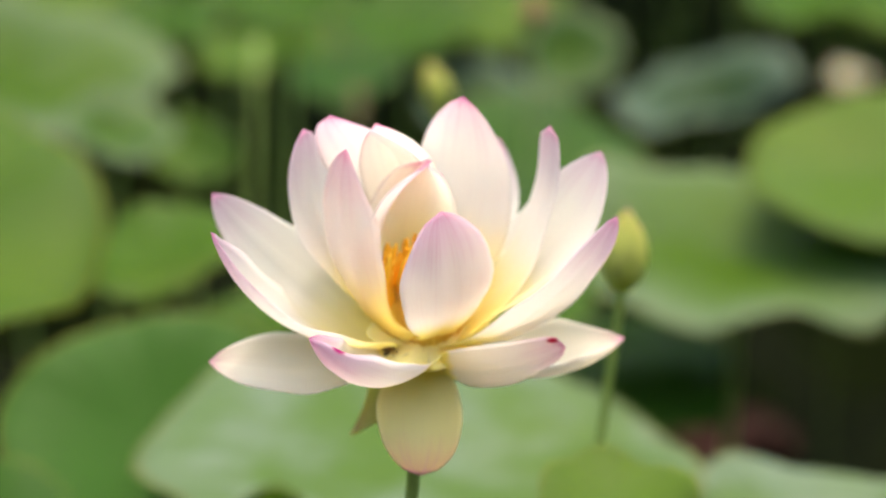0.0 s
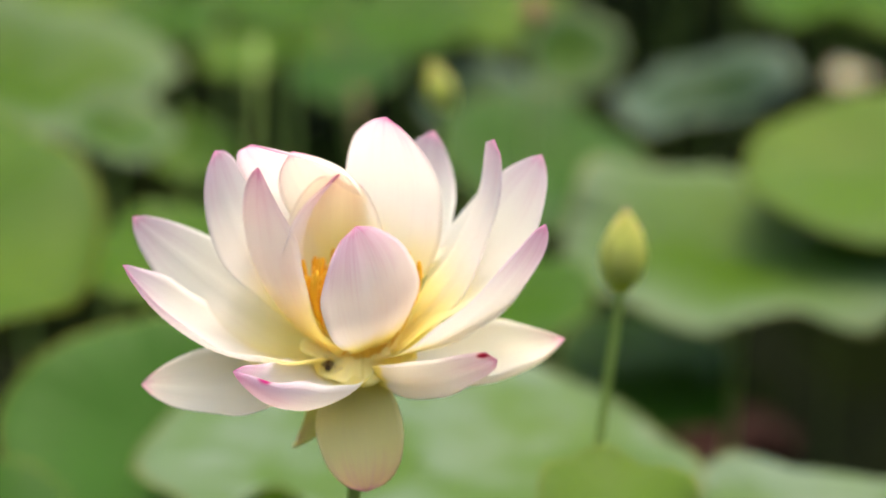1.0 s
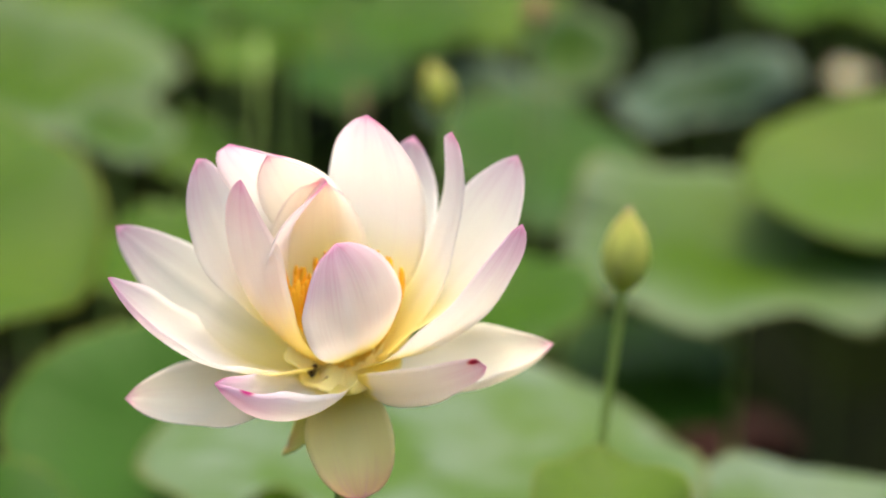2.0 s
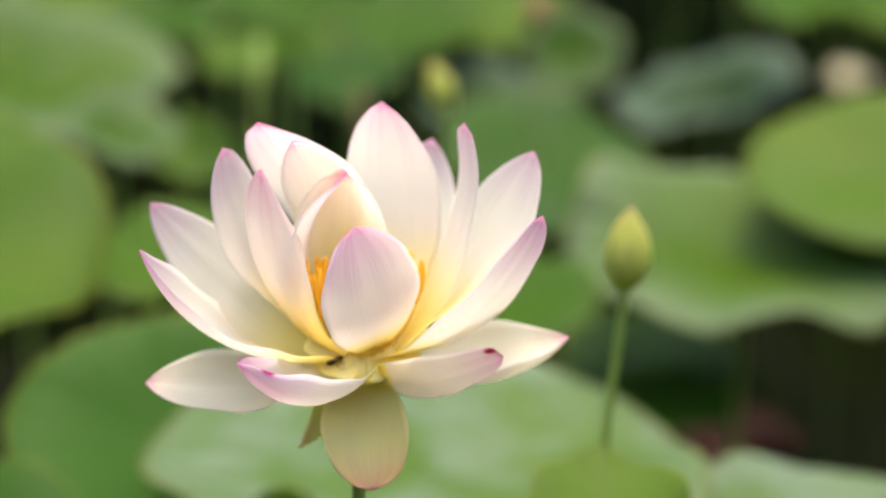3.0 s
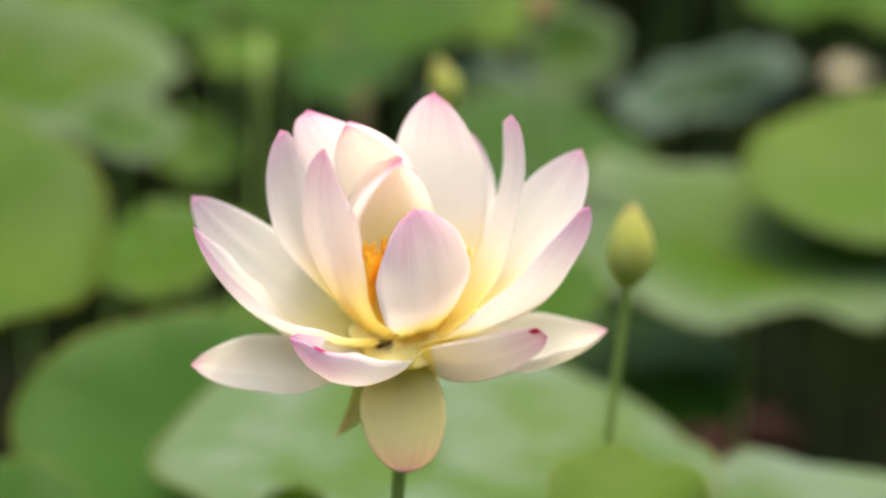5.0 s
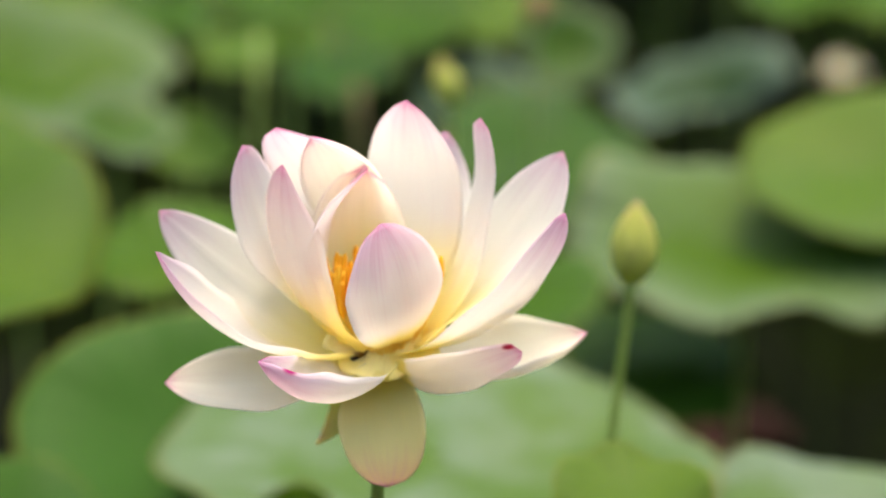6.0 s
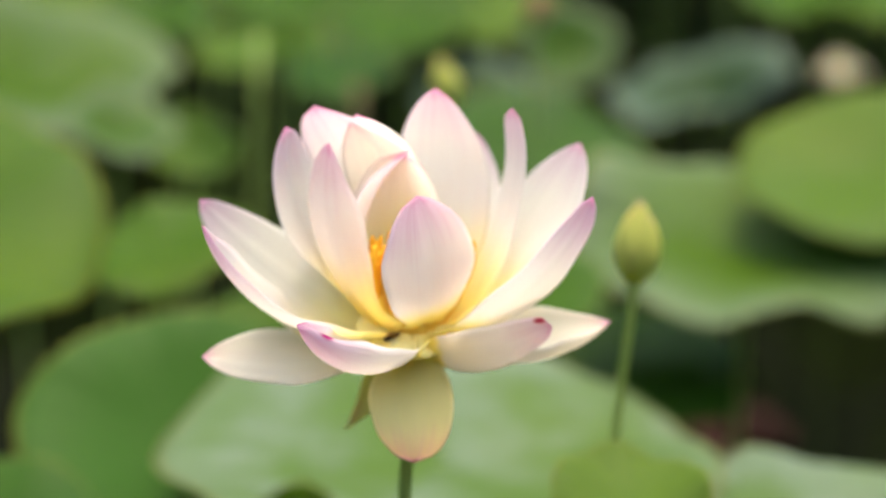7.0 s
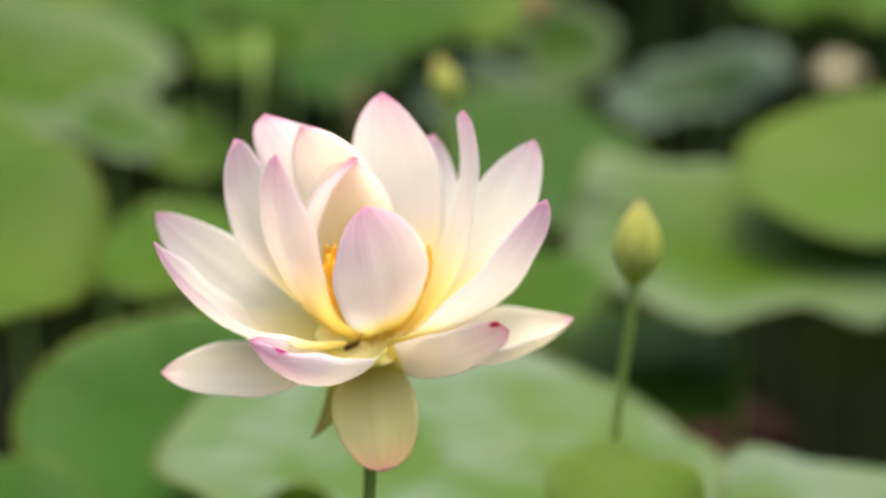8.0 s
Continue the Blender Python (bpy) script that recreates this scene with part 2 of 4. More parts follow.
def sheet(grid, thickness, two_sided=False):
    """A grid of points (rows of columns) as a bmesh sheet with thickness, an edge all round and UVs (column, row)."""
    bm = bmesh.new()
    uv = bm.loops.layers.uv.new("UVMap")
    g = np.asarray(grid)
    rows, cols = g.shape[:2]
    du, dv = np.gradient(g, axis=1), np.gradient(g, axis=0)
    nrm = np.cross(du, dv)
    nrm /= np.linalg.norm(nrm, axis=2, keepdims=True) + 1e-12
    lay = []
    for sgn in (0.5, -0.5):
        lay.append([[bm.verts.new(g[r, c] + nrm[r, c] * sgn * thickness) for c in range(cols)] for r in range(rows)])

    def quad(corners):
        face = bm.faces.new([lay[s][r][c] for s, r, c in corners])
        face.material_index = 1 if two_sided and not any(k[0] for k in corners) else 0
        for loop, (s, r, c) in zip(face.loops, corners):
            loop[uv].uv = (c / (cols - 1), r / (rows - 1))

    for r in range(rows - 1):
        for c in range(cols - 1):
            quad([(0, r, c), (0, r, c + 1), (0, r + 1, c + 1), (0, r + 1, c)])
            quad([(1, r, c), (1, r + 1, c), (1, r + 1, c + 1), (1, r, c + 1)])
        quad([(0, r, 0), (0, r + 1, 0), (1, r + 1, 0), (1, r, 0)])
        quad([(0, r + 1, cols - 1), (0, r, cols - 1), (1, r, cols - 1), (1, r + 1, cols - 1)])
    for c in range(cols - 1):
        quad([(0, 0, c + 1), (0, 0, c), (1, 0, c), (1, 0, c + 1)])
        quad([(0, rows - 1, c), (0, rows - 1, c + 1), (1, rows - 1, c + 1), (1, rows - 1, c)])
    return bm


def petal_grid(base, tip, out, side, roll, half, peak, cup, twist, rows=26, cols=14, seed=0, blunt=0.72, foot=0.52):
    """A cupped petal from base to tip. out, side: how far its spine bulges; half: half width, widest at peak; cup: angle of its
    section; foot: width at the base."""
    b, t = np.array(base, float), np.array(tip, float)
    chord = t - b
    length = np.linalg.norm(chord)
    chord /= length
    inner = np.array([0, 0, 1.0]) - np.array([b[0], b[1], 0]) / max(1e-4, math.hypot(b[0], b[1])) * 0.6
    inner -= chord * (inner @ chord)
    inner /= np.linalg.norm(inner)
    across = np.cross(inner, chord)
    bulge = -inner * out + across * side
    c1 = b + chord * length * 0.30 + bulge * length * 1.2
    c2 = b + chord * length * 0.72 + bulge * length
    v = np.linspace(0, 1, rows + 1)[:, None]
    spine = (1 - v) ** 3 * b + 3 * (1 - v) ** 2 * v * c1 + 3 * (1 - v) * v * v * c2 + v ** 3 * t
    along = 3 * (1 - v) ** 2 * (c1 - b) + 6 * (1 - v) * v * (c2 - c1) + 3 * v * v * (t - c2)
    along /= np.linalg.norm(along, axis=1)[:, None]
    angle = roll + twist * (v - 0.5)
    face = inner * np.cos(angle) + across * np.sin(angle)
    face = face - along * np.sum(face * along, 1)[:, None]
    face /= np.linalg.norm(face, axis=1)[:, None]
    beside = np.cross(face, along)
    vv = v[:, 0]
    q = blunt
    a = q * peak / (1 - peak)
    width = vv ** a * (1 - vv) ** q / (peak ** a * (1 - peak) ** q)
    width = half * np.maximum(width, foot * (1 - vv) ** 0.5) + 0.0004
    u = np.linspace(-1, 1, cols + 1)[None, :]
    bend = cup * np.minimum(1, 0.35 + vv)[:, None]
    theta = u * bend
    radius = width[:, None] / np.maximum(bend, 1e-3)
    lat, dep = radius * np.sin(theta), radius * (1 - np.cos(theta))
    wave = 0.03 * np.sin(vv * 9 + seed)[:, None] * u ** 3 + 0.025 * np.sin(vv * 17 + seed * 2.3)[:, None] * u ** 2
    dep = dep + width[:, None] * (wave + 0.05 * np.exp(-(u / 0.12) ** 2))
    return spine[:, None, :] + beside[:, None, :] * lat[..., None] + face[:, None, :] * dep[..., None]


HINGE = {}          # where each petal is attached


def lotus_petal(parent, az, h, tip, out, side, roll, half, peak, cup, twist, material=None, name="petal", label="", ring=0.016, blunt=0.72, foot=0.6, rows=26, cols=14):
    phi = radians(az)
    base = (ring * math.sin(phi), -ring * math.cos(phi), h)
    grid = petal_grid(base, tip, out, side, roll, half, peak, cup, twist, rows, cols, seed=az, blunt=blunt, foot=foot)
    petal = part(name, sheet(grid, 0.0005), material or PETAL, parent, label)
    HINGE[petal.name] = Vector(base)
    return petal


def seed_pod(name, parent, radius=0.0105, height=0.030):
    """The yellow cone with a flat, dotted top in the middle of a lotus."""
    bm = bmesh.new()
    profile = [(0.0034, -0.008), (0.0050, -0.004), (0.0100, 0.001), (0.0125, 0.0035), (0.0125, 0.006), (0.0085, 0.008), (radius * 0.80, height * 0.55), (radius * 0.97, height * 0.9),
               (radius, height * 0.97), (radius * 0.95, height), (radius * 0.5, height * 1.015)]
    rings = [[bm.verts.new((r * math.cos(k * math.tau / 28), r * math.sin(k * math.tau / 28), z)) for k in range(28)] for r, z in profile]
    for low, high in zip(rings, rings[1:]):
        for k in range(28):
            bm.faces.new((low[k], low[(k + 1) % 28], high[(k + 1) % 28], high[k]))
    bm.faces.new(rings[0][::-1])
    bm.faces.new(rings[-1])
    for k in range(17):
        r = 0 if k == 0 else radius * (0.40 if k < 6 else 0.76)
        a = k * math.tau / 5 if k < 6 else k * math.tau / 11
        bmesh.ops.create_icosphere(bm, subdivisions=2, radius=radius * 0.11,
                                   matrix=Matrix.Translation((r * math.cos(a), r * math.sin(a), height * 1.01)))
    return part(name, bm, POD, parent)


def flower_floor(parent):
    """The shallow yellow bowl in which the petals' feet run together."""
    rows, cols = 8, 72
    grid = np.zeros((rows + 1, cols + 1, 3))
    for r in range(rows + 1):
        s = r / rows
        for c in range(cols + 1):
            a = c / cols * math.tau
            lobe = 1 + s * (0.05 * math.sin(7 * a + 0.6) + 0.04 * math.sin(11 * a))
            rad = (0.0040 + (0.0230 - 0.0040 * math.cos(a)) * s) * lobe
            grid[r, c] = (rad * math.sin(a), -rad * math.cos(a), 0.0090 + (0.0005 - 0.0090 * math.cos(a)) * s ** 1.3 + 0.0008 * s * math.sin(9 * a))
    ob = part("flower_base", sheet(grid, 0.0006), FLOOR_SKIN, parent)
    return ob


def stamens(parent, count, ring=0.0092, seed=4):
    """Thin bowed filaments with orange anthers round the pod."""
    rng = random.Random(seed)
    kinds = []
    for k in range(4):
        long, bow = 0.030 + 0.0036 * k, 0.005 + 0.002 * k
        bm = bmesh.new()
        path = [Vector((bow * math.sin(s * 1.9), 0.0008 * math.sin(s * 5 + k), long * s)) for s in (0, 0.2, 0.4, 0.6, 0.75)]
        tube(bm, path, [0.00035] * 5, 5)
        made = part("stamen", bm, FILAMENT, None)
        bm = bmesh.new()
        path = [Vector((bow * math.sin(s * 1.9), 0.0008 * math.sin(s * 5 + k), long * s)) for s in (0.72, 0.80, 0.95, 1.10, 1.16)]
        tube(bm, path, [0.0005, 0.0013, 0.0015, 0.0013, 0.0006], 6)
        mesh = bpy.data.meshes.new("anther")
        bm.to_mesh(mesh)
        bm.free()
        mesh.shade_smooth()
        # filament and anther in one mesh with two materials
        both = bmesh.new()
        both.from_mesh(made.data)
        cut = len(both.faces)
        both.from_mesh(mesh)
        both.faces.ensure_lookup_table()
        for f in both.faces[cut:]:
            f.material_index = 1
        data = bpy.data.meshes.new("stamen")
        both.to_mesh(data)
        both.free()
        data.materials.append(FILAMENT)
        data.materials.append(ANTHER)
        data.shade_smooth()
        kinds.append(data)
        bpy.data.objects.remove(made)
    for i in range(count):
        a = i * 2.399963 + rng.uniform(-0.15, 0.15)
        ob = new("stamen", rng.choice(kinds))
        ob.parent = parent
        r = ring * rng.uniform(0.80, 1.02)
        tilt = rng.uniform(-1, 15) if math.sin(a) > -0.25 else rng.uniform(-12, -4)
        ob.matrix_local = (Matrix.Translation((r * math.cos(a), r * math.sin(a), rng.uniform(0.003, 0.007))) @ Matrix.Rotation(a, 4, "Z")
                           @ Matrix.Rotation(radians(tilt), 4, "Y") @ Matrix.Rotation(rng.uniform(-0.4, 0.4), 4, "Z"))


def leaf_shape(radius, funnel, wave, seed, flip=0.0, lift=None):
    """A round lotus blade with a dished middle and a wavy rim; u runs round, v from the middle to the rim."""
    rng = random.Random(seed)
    ph = [rng.uniform(0, math.tau) for _ in range(8)]
    rows, cols = 18, 84
    grid = np.zeros((rows + 1, cols + 1, 3))
    for r in range(rows + 1):
        s = r / rows
        for c in range(cols + 1):
            a = c / cols * math.tau
            edge = 1 + 0.035 * math.sin(2 * a + ph[0]) + 0.025 * math.sin(3 * a + ph[1]) + 0.012 * math.sin(7 * a + ph[2])
            rr = radius * edge * (0.012 + 0.988 * s)
            z = funnel * radius * (1.15 * s ** 1.5 - 0.55 * s ** 5)
            z += wave * radius * s ** 3 * (math.sin(3 * a + ph[3]) * 0.5 + math.sin(5 * a + ph[4]) * 0.45 + math.sin(8 * a + ph[5]) * 0.2)
            z += 0.004 * radius * s * math.sin(21 * a)
            if flip:
                near = max(0.0, math.cos(a + math.pi / 2 + radians(seed * 47 % 360)))
                z += flip * radius * near ** 1.3 * s ** 6 * (1 + 0.35 * math.sin(9 * a + ph[6]))
            if lift:
                # one stretch of the rim bends up: direction in the finished leaf, its spread and its height
                off = (a + radians(seed * 47 % 360) - radians(lift[0]) + math.pi) % math.tau - math.pi
                z += lift[2] * radius * math.exp(-(off / lift[1]) ** 2) * s ** 7
            grid[r, c] = (rr * math.cos(a), rr * math.sin(a), z)
    return grid


def lotus_leaf(x, y, z, radius, lean, side, seed, funnel=0.16, wave=0.10, label="", root=None, tone=1, flip=0.0, lift=None):
    """A blade on a stalk that rises from the water. lean: its face turns to the south; side: its east edge sinks."""
    root = root or (x + 0.04 * math.sin(seed * 1.7), y + 0.05 + 0.04 * math.cos(seed * 2.3), 0.0)
    leaf = thing("lotus_leaf", root, label or ("dark green", "broad green", "light yellow-green", "pale bluish-green", "pale-rimmed green", "deep green", "dark pale-rimmed", "blue-green pale-rimmed")[tone] + " round lotus leaf on a tall stalk above the pond", "leaf", "lotus leaves over the pond")
    top = Vector((x, y, z)) - Vector(root)
    tilt = Matrix.Translation(top) @ Matrix.Rotation(radians(lean), 4, "X") @ Matrix.Rotation(radians(side), 4, "Y") @ Matrix.Rotation(radians(seed * 47 % 360), 4, "Z")
    blade = part("blade", sheet(leaf_shape(radius, funnel, wave, seed, flip, lift), 0.0012, True), LEAVES[tone], leaf)
    blade.data.materials.append(LIGHT_UNDER if tone == 2 or lift else UNDER)
    blade.matrix_local = tilt
    bm = bmesh.new()
    n = 14
    pts = [Vector((0, 0, -0.45)).lerp(top, s / n) + Vector((0.03 * math.sin(seed + s / n * 3), 0.02 * math.cos(seed * 2 + s / n * 3), 0)) * math.sin(math.pi * s / n)
           for s in range(n + 1)]
    tube(bm, pts, [0.0065 - 0.002 * s / n for s in range(n + 1)], 8)
    part("stalk", bm, STALK, leaf)
    return leaf


def lotus_bud(base, long, wide, lean, seed, material=None, label="", root=None):
    """A closed pointed bud of overlapping petals on a thin stalk."""
    root = root or (base[0] - 0.02, base[1] + 0.02, 0.0)
    bud = thing("lotus_bud", root, label or "closed pale green lotus bud on a thin stalk", "flower bud")
    top = Vector(base) - Vector(root)
    turn = Matrix.Translation(top) @ Matrix.Rotation(radians(lean), 4, "Y")
    rng = random.Random(seed)
    for k in range(7):
        a0 = k * math.tau / 7 * 2 + rng.uniform(-0.2, 0.2)
        shell = 1.0 - 0.028 * k
        rows, cols = 18, 10
        grid = np.zeros((rows + 1, cols + 1, 3))
        tall = long * (0.80 + 0.20 * (k / 6)) if k < 3 else long * rng.uniform(0.95, 1.0)
        for r in range(rows + 1):
            v = r / rows
            span = 1.45 * (math.sin(math.pi * min(1, 0.12 + 0.88 * v) ** 0.8) ** 0.6) + 0.02
            prof = 1.0 * wide * shell * (math.sin(math.pi * min(1.0, (0.06 + 0.94 * v * tall / long)) ** 0.78) ** 0.85 + 0.02)
            for c in range(cols + 1):
                a = a0 + (c / cols * 2 - 1) * span * 0.75
                grid[r, c] = (prof * math.cos(a), prof * math.sin(a), tall * v)
        petal = part("petal", sheet(grid, 0.0006), material or BUD, bud)
        petal.matrix_local = turn
    bm = bmesh.new()
    n = 16
    pts = [Vector((0, 0, -0.05)).lerp(top + Vector((0, 0, 0.002)), s / n) + Vector((0.006 * math.sin(s / n * 6 + seed), 0, 0)) * math.sin(math.pi * s / n) for s in range(n + 1)]
    pts.insert(n, top - Vector((0, 0, 0.008)) + (pts[n - 1] - pts[n]).normalized() * 0.002)
    tube(bm, pts, [0.0033 - 0.0007 * s / n for s in range(n + 1)] + [wide * 0.36], 10)
    part("stalk", bm, STALK, bud)
    return bud


def bare_stalk(top, low, radius, label, material=None):
    """A stalk with no leaf, from the pond bed up to a slightly swollen end."""
    top, low = Vector(top), Vector(low)
    lean = (top - low) / max(0.05, top.z - low.z)
    foot = top - lean * top.z
    stalk = thing("lotus_stalk", (foot.x, foot.y, 0), label, "stalk")
    rise = top - Vector((foot.x, foot.y, 0))
    bm = bmesh.new()
    pts = [Vector((0, 0, -0.3)).lerp(rise, s / 14) + Vector((0.012 * math.sin(s * 0.4), 0, 0)) * math.sin(math.pi * s / 14) for s in range(15)]
    tube(bm, pts, [radius * (1.1 - 0.3 * s / 14) for s in range(14)] + [radius * 1.2], 9)
    part("stalk", bm, material or STALK, stalk)


def far_flower(place):
    """A small half-open pale lotus farther back."""
    foot = (place[0], place[1] + 0.03, 0.0)
    flower = thing("lotus_flower", foot, "pale cream lotus flower among leaves farther back", "flower")
    rise = Vector(place) - Vector(foot)
    heart = seed_pod("seed_pod", flower, 0.008, 0.016)
    heart.location = rise
    for k in range(13):
        a = k * 137.5
        low = k < 7
        up, out = (0.020, 0.046) if low else (0.036, 0.026)
        s, c = math.sin(radians(a)), -math.cos(radians(a))
        lotus_petal(heart, a, 0.002 if low else 0.005, (out * s, out * c, up), 0.16, 0.0, 0.0, 0.016, 0.55, 0.7, 0.0, ring=0.009, rows=12, cols=8, material=FAR_CREAM)
    bm = bmesh.new()
    tube(bm, [Vector((0, 0, -0.3)).lerp(rise, s / 10) for s in range(11)], [0.005] * 11, 8)
    part("stalk", bm, STALK, flower)


def dead_leaf(x, y):
    """A sunken brown leaf that lies crumpled on the water."""
    leaf = thing("dead_leaf", (x, y, 0), "crumpled red-brown dead lotus leaf on dark water", "leaf")
    grid = leaf_shape(0.10, 0.10, 0.30, 77)
    grid[..., 2] += 0.02 + 0.02 * np.sin(grid[..., 0] * 60) * np.sin(grid[..., 1] * 45)
    grid[..., 2] -= grid[..., 2].min() + 0.004
    part("blade", sheet(grid, 0.002), DEAD, leaf)


def honey_bee():
    """A small bee: head, thorax, banded abdomen, wings, legs and feelers; it looks along +x and stands on z = 0."""
    bee = thing("honey_bee", Matrix.Identity(4), "small brown honey bee walking inside the open lotus", "insect")

    def blob(name, centre, size, material):
        bm = bmesh.new()
        bmesh.ops.create_icosphere(bm, subdivisions=3, radius=1.0)
        for v in bm.verts:
            taper = 1.0 - 0.25 * max(0, -v.co.x) if name == "abdomen" else 1.0
            v.co = Vector((v.co.x * size[0], v.co.y * size[1] * taper, v.co.z * size[2] * taper)) + Vector(centre)
        return part(name, bm, material, bee)

    blob("thorax", (0, 0, 0.0021), (0.0016, 0.0014, 0.0013), BEE_FUR)
    blob("abdomen", (-0.0032, 0, 0.0020), (0.0024, 0.0015, 0.0014), BEE_DARK)
    for k in range(3):
        bm = bmesh.new()
        x = -0.0019 - 0.0011 * k
        r = 0.00150 - 0.00012 * k
        tube(bm, [Vector((x - 0.0002, 0, 0.0020)), Vector((x + 0.0002, 0, 0.0020))], [r, r], 16)
        part("abdomen_band", bm, BEE_FUR, bee)
    blob("head", (0.0020, 0, 0.0020), (0.0009, 0.0011, 0.0010), BEE_DARK)
    for sgn in (-1, 1):
        grid = np.zeros((9, 6, 3))
        for r in range(9):
            v = r / 8
            for c in range(6):
                u = c / 5 * 2 - 1
                grid[r, c] = (-0.0004 - 0.0055 * v, sgn * (0.0008 + 0.0009 * v + 0.0009 * math.sin(math.pi * min(1, v + 0.08)) * u), 0.0034 + 0.0004 * v)
        part("wing", sheet(grid, 0.00004), WING, bee)
        bm = bmesh.new()
        tube(bm, [Vector((0.0026, sgn * 0.0004, 0.0024)), Vector((0.0034, sgn * 0.0008, 0.0029)), Vector((0.0041, sgn * 0.0011, 0.0026))], [0.00012] * 3, 5)
        part("feeler", bm, BEE_DARK, bee)
        for k in range(3):
            x = 0.0009 - 0.0010 * k
            bm = bmesh.new()
            tube(bm, [Vector((x, sgn * 0.0009, 0.0015)), Vector((x - 0.0003 * k + 0.0003, sgn * 0.0023, 0.0020)), Vector((x - 0.0007 * k + 0.0006, sgn * 0.0032, 0.0))],
                 [0.0002, 0.00018, 0.00012], 5)
            part("leg", bm, BEE_DARK, bee)
    return bee


# ---------------------------------------------------------------- the pond
bm = bmesh.new()
bmesh.ops.create_grid(bm, x_segments=2, y_segments=2, size=600)
water = part("water", bm, WATER, None)
tagged(water, "dark still pond water below the lotus leaves", "water", kind="structure")

# unseen bushy ring added round the pond, so the water reflects dark green
bm = bmesh.new()
rings = []
for z, r in ((-0.2, 15.0), (0.8, 14.3), (2.2, 14.0), (4.2, 14.4), (7.0, 15.2), (9.6, 16.5), (11.0, 18.0)):
    ring = []
    for k in range(240):
        a = k * math.tau / 240
        lump = noise.noise(Vector((math.cos(a) * 9, math.sin(a) * 9, z * 0.9))) * 1.1 + noise.noise(Vector((math.cos(a) * 30, math.sin(a) * 30, z * 2))) * 0.5
        ring.append(bm.verts.new(((r + lump) * math.cos(a), (r + lump) * math.sin(a), max(-0.2, z * (1 + 0.25 * lump)))))
    rings.append(ring)
for low, high in zip(rings, rings[1:]):
    for k in range(240):
        bm.faces.new((low[k], low[(k + 1) % 240], high[(k + 1) % 240], high[k]))
bank = part("backdrop", bm, plain("reflected_ring", (0.004, 0.010, 0.003), (0.017, 0.032, 0.008), 3.0, 0.7, 1.0, 0.3), None)
tagged(bank, "added dark green bushy ring, unseen, that the water reflects", "bushes", kind="structure")

# ---------------------------------------------------------------- the open lotus
HEAD_BASE = Vector((0, 0, 1.0))
ROOT = Vector((-0.012, 0.03, 0.0))
lotus = thing("lotus_flower", ROOT, "open white lotus flower with pink petal tips and yellow heart", "flower")
receptacle = seed_pod("seed_pod", lotus)
receptacle.location = HEAD_BASE - ROOT
PETALS = {}
PETALS["E"] = lotus_petal(receptacle, ring=0.009, foot=0.4, az=17.8, h=0.0115, tip=(0.0022, -0.0304, 0.0818), out=0.220, side=0.078, roll=-0.419, half=0.0260, peak=0.570, cup=0.397, twist=-0.337, blunt=0.59, material=BLUSH_PETAL)
PETALS["P"] = lotus_petal(receptacle, ring=0.012, foot=0.6, az=-67.5, h=0.006, tip=(-0.0379, -0.0034, 0.1015), out=0.214, side=-0.076, roll=-0.262, half=0.0290, peak=0.450, cup=0.950, twist=-0.414, blunt=0.90)
PETALS["O"] = lotus_petal(receptacle, ring=0.012, foot=0.6, az=-89.6, h=0.006, tip=(-0.0592, 0.0208, 0.1041), out=0.200, side=-0.144, roll=0.122, half=0.0227, peak=0.543, cup=0.085, twist=0.793, blunt=0.72, material=INNER_PETAL)
PETALS["I"] = lotus_petal(receptacle, ring=0.012, foot=0.6, az=-177.3, h=0.006, tip=(-0.0455, 0.0138, 0.1156), out=0.193, side=-0.227, roll=0.698, half=0.0232, peak=0.689, cup=0.508, twist=0.787, blunt=0.64, material=INNER_PETAL)
PETALS["Y"] = lotus_petal(receptacle, ring=0.012, foot=0.6, az=-184.7, h=0.006, tip=(-0.0260, 0.0214, 0.1087), out=0.252, side=-0.112, roll=0.177, half=0.0195, peak=0.691, cup=0.774, twist=0.385, blunt=0.78, material=HEART_PETAL)
PETALS["J"] = lotus_petal(receptacle, ring=0.012, foot=0.6, az=-178.2, h=0.006, tip=(-0.0037, 0.0251, 0.0879), out=0.119, side=0.112, roll=-0.101, half=0.0250, peak=0.447, cup=0.60, twist=0.000, blunt=0.45, material=HEART_PETAL)
PETALS["T"] = lotus_petal(receptacle, ring=0.012, foot=0.15, az=-136.4, h=0.006, tip=(-0.0004, 0.0222, 0.0897), out=0.164, side=0.234, roll=2.248, half=0.0285, peak=0.647, cup=0.412, twist=-0.267, blunt=0.58, label='narrow inner petal folded over', material=PETAL)
PETALS["D"] = lotus_petal(receptacle, ring=0.012, foot=0.6, az=169.0, h=0.006, tip=(0.0115, 0.0364, 0.1169), out=0.285, side=-0.017, roll=0.309, half=0.0278, peak=0.510, cup=0.207, twist=-0.314, blunt=0.78, material=INNER_PETAL)
PETALS["Z"] = lotus_petal(receptacle, ring=0.012, foot=0.6, az=162.6, h=0.006, tip=(0.0323, 0.0975, 0.0766), out=0.196, side=0.039, roll=0.531, half=0.0306, peak=0.423, cup=0.078, twist=-1.049, blunt=0.80, material=INNER_PETAL)
PETALS["K"] = lotus_petal(receptacle, ring=0.012, foot=0.6, az=124.7, h=0.006, tip=(0.0495, 0.0314, 0.1067), out=0.149, side=-0.074, roll=0.306, half=0.0171, peak=0.438, cup=0.032, twist=0.077, blunt=0.25, material=INNER_PETAL)
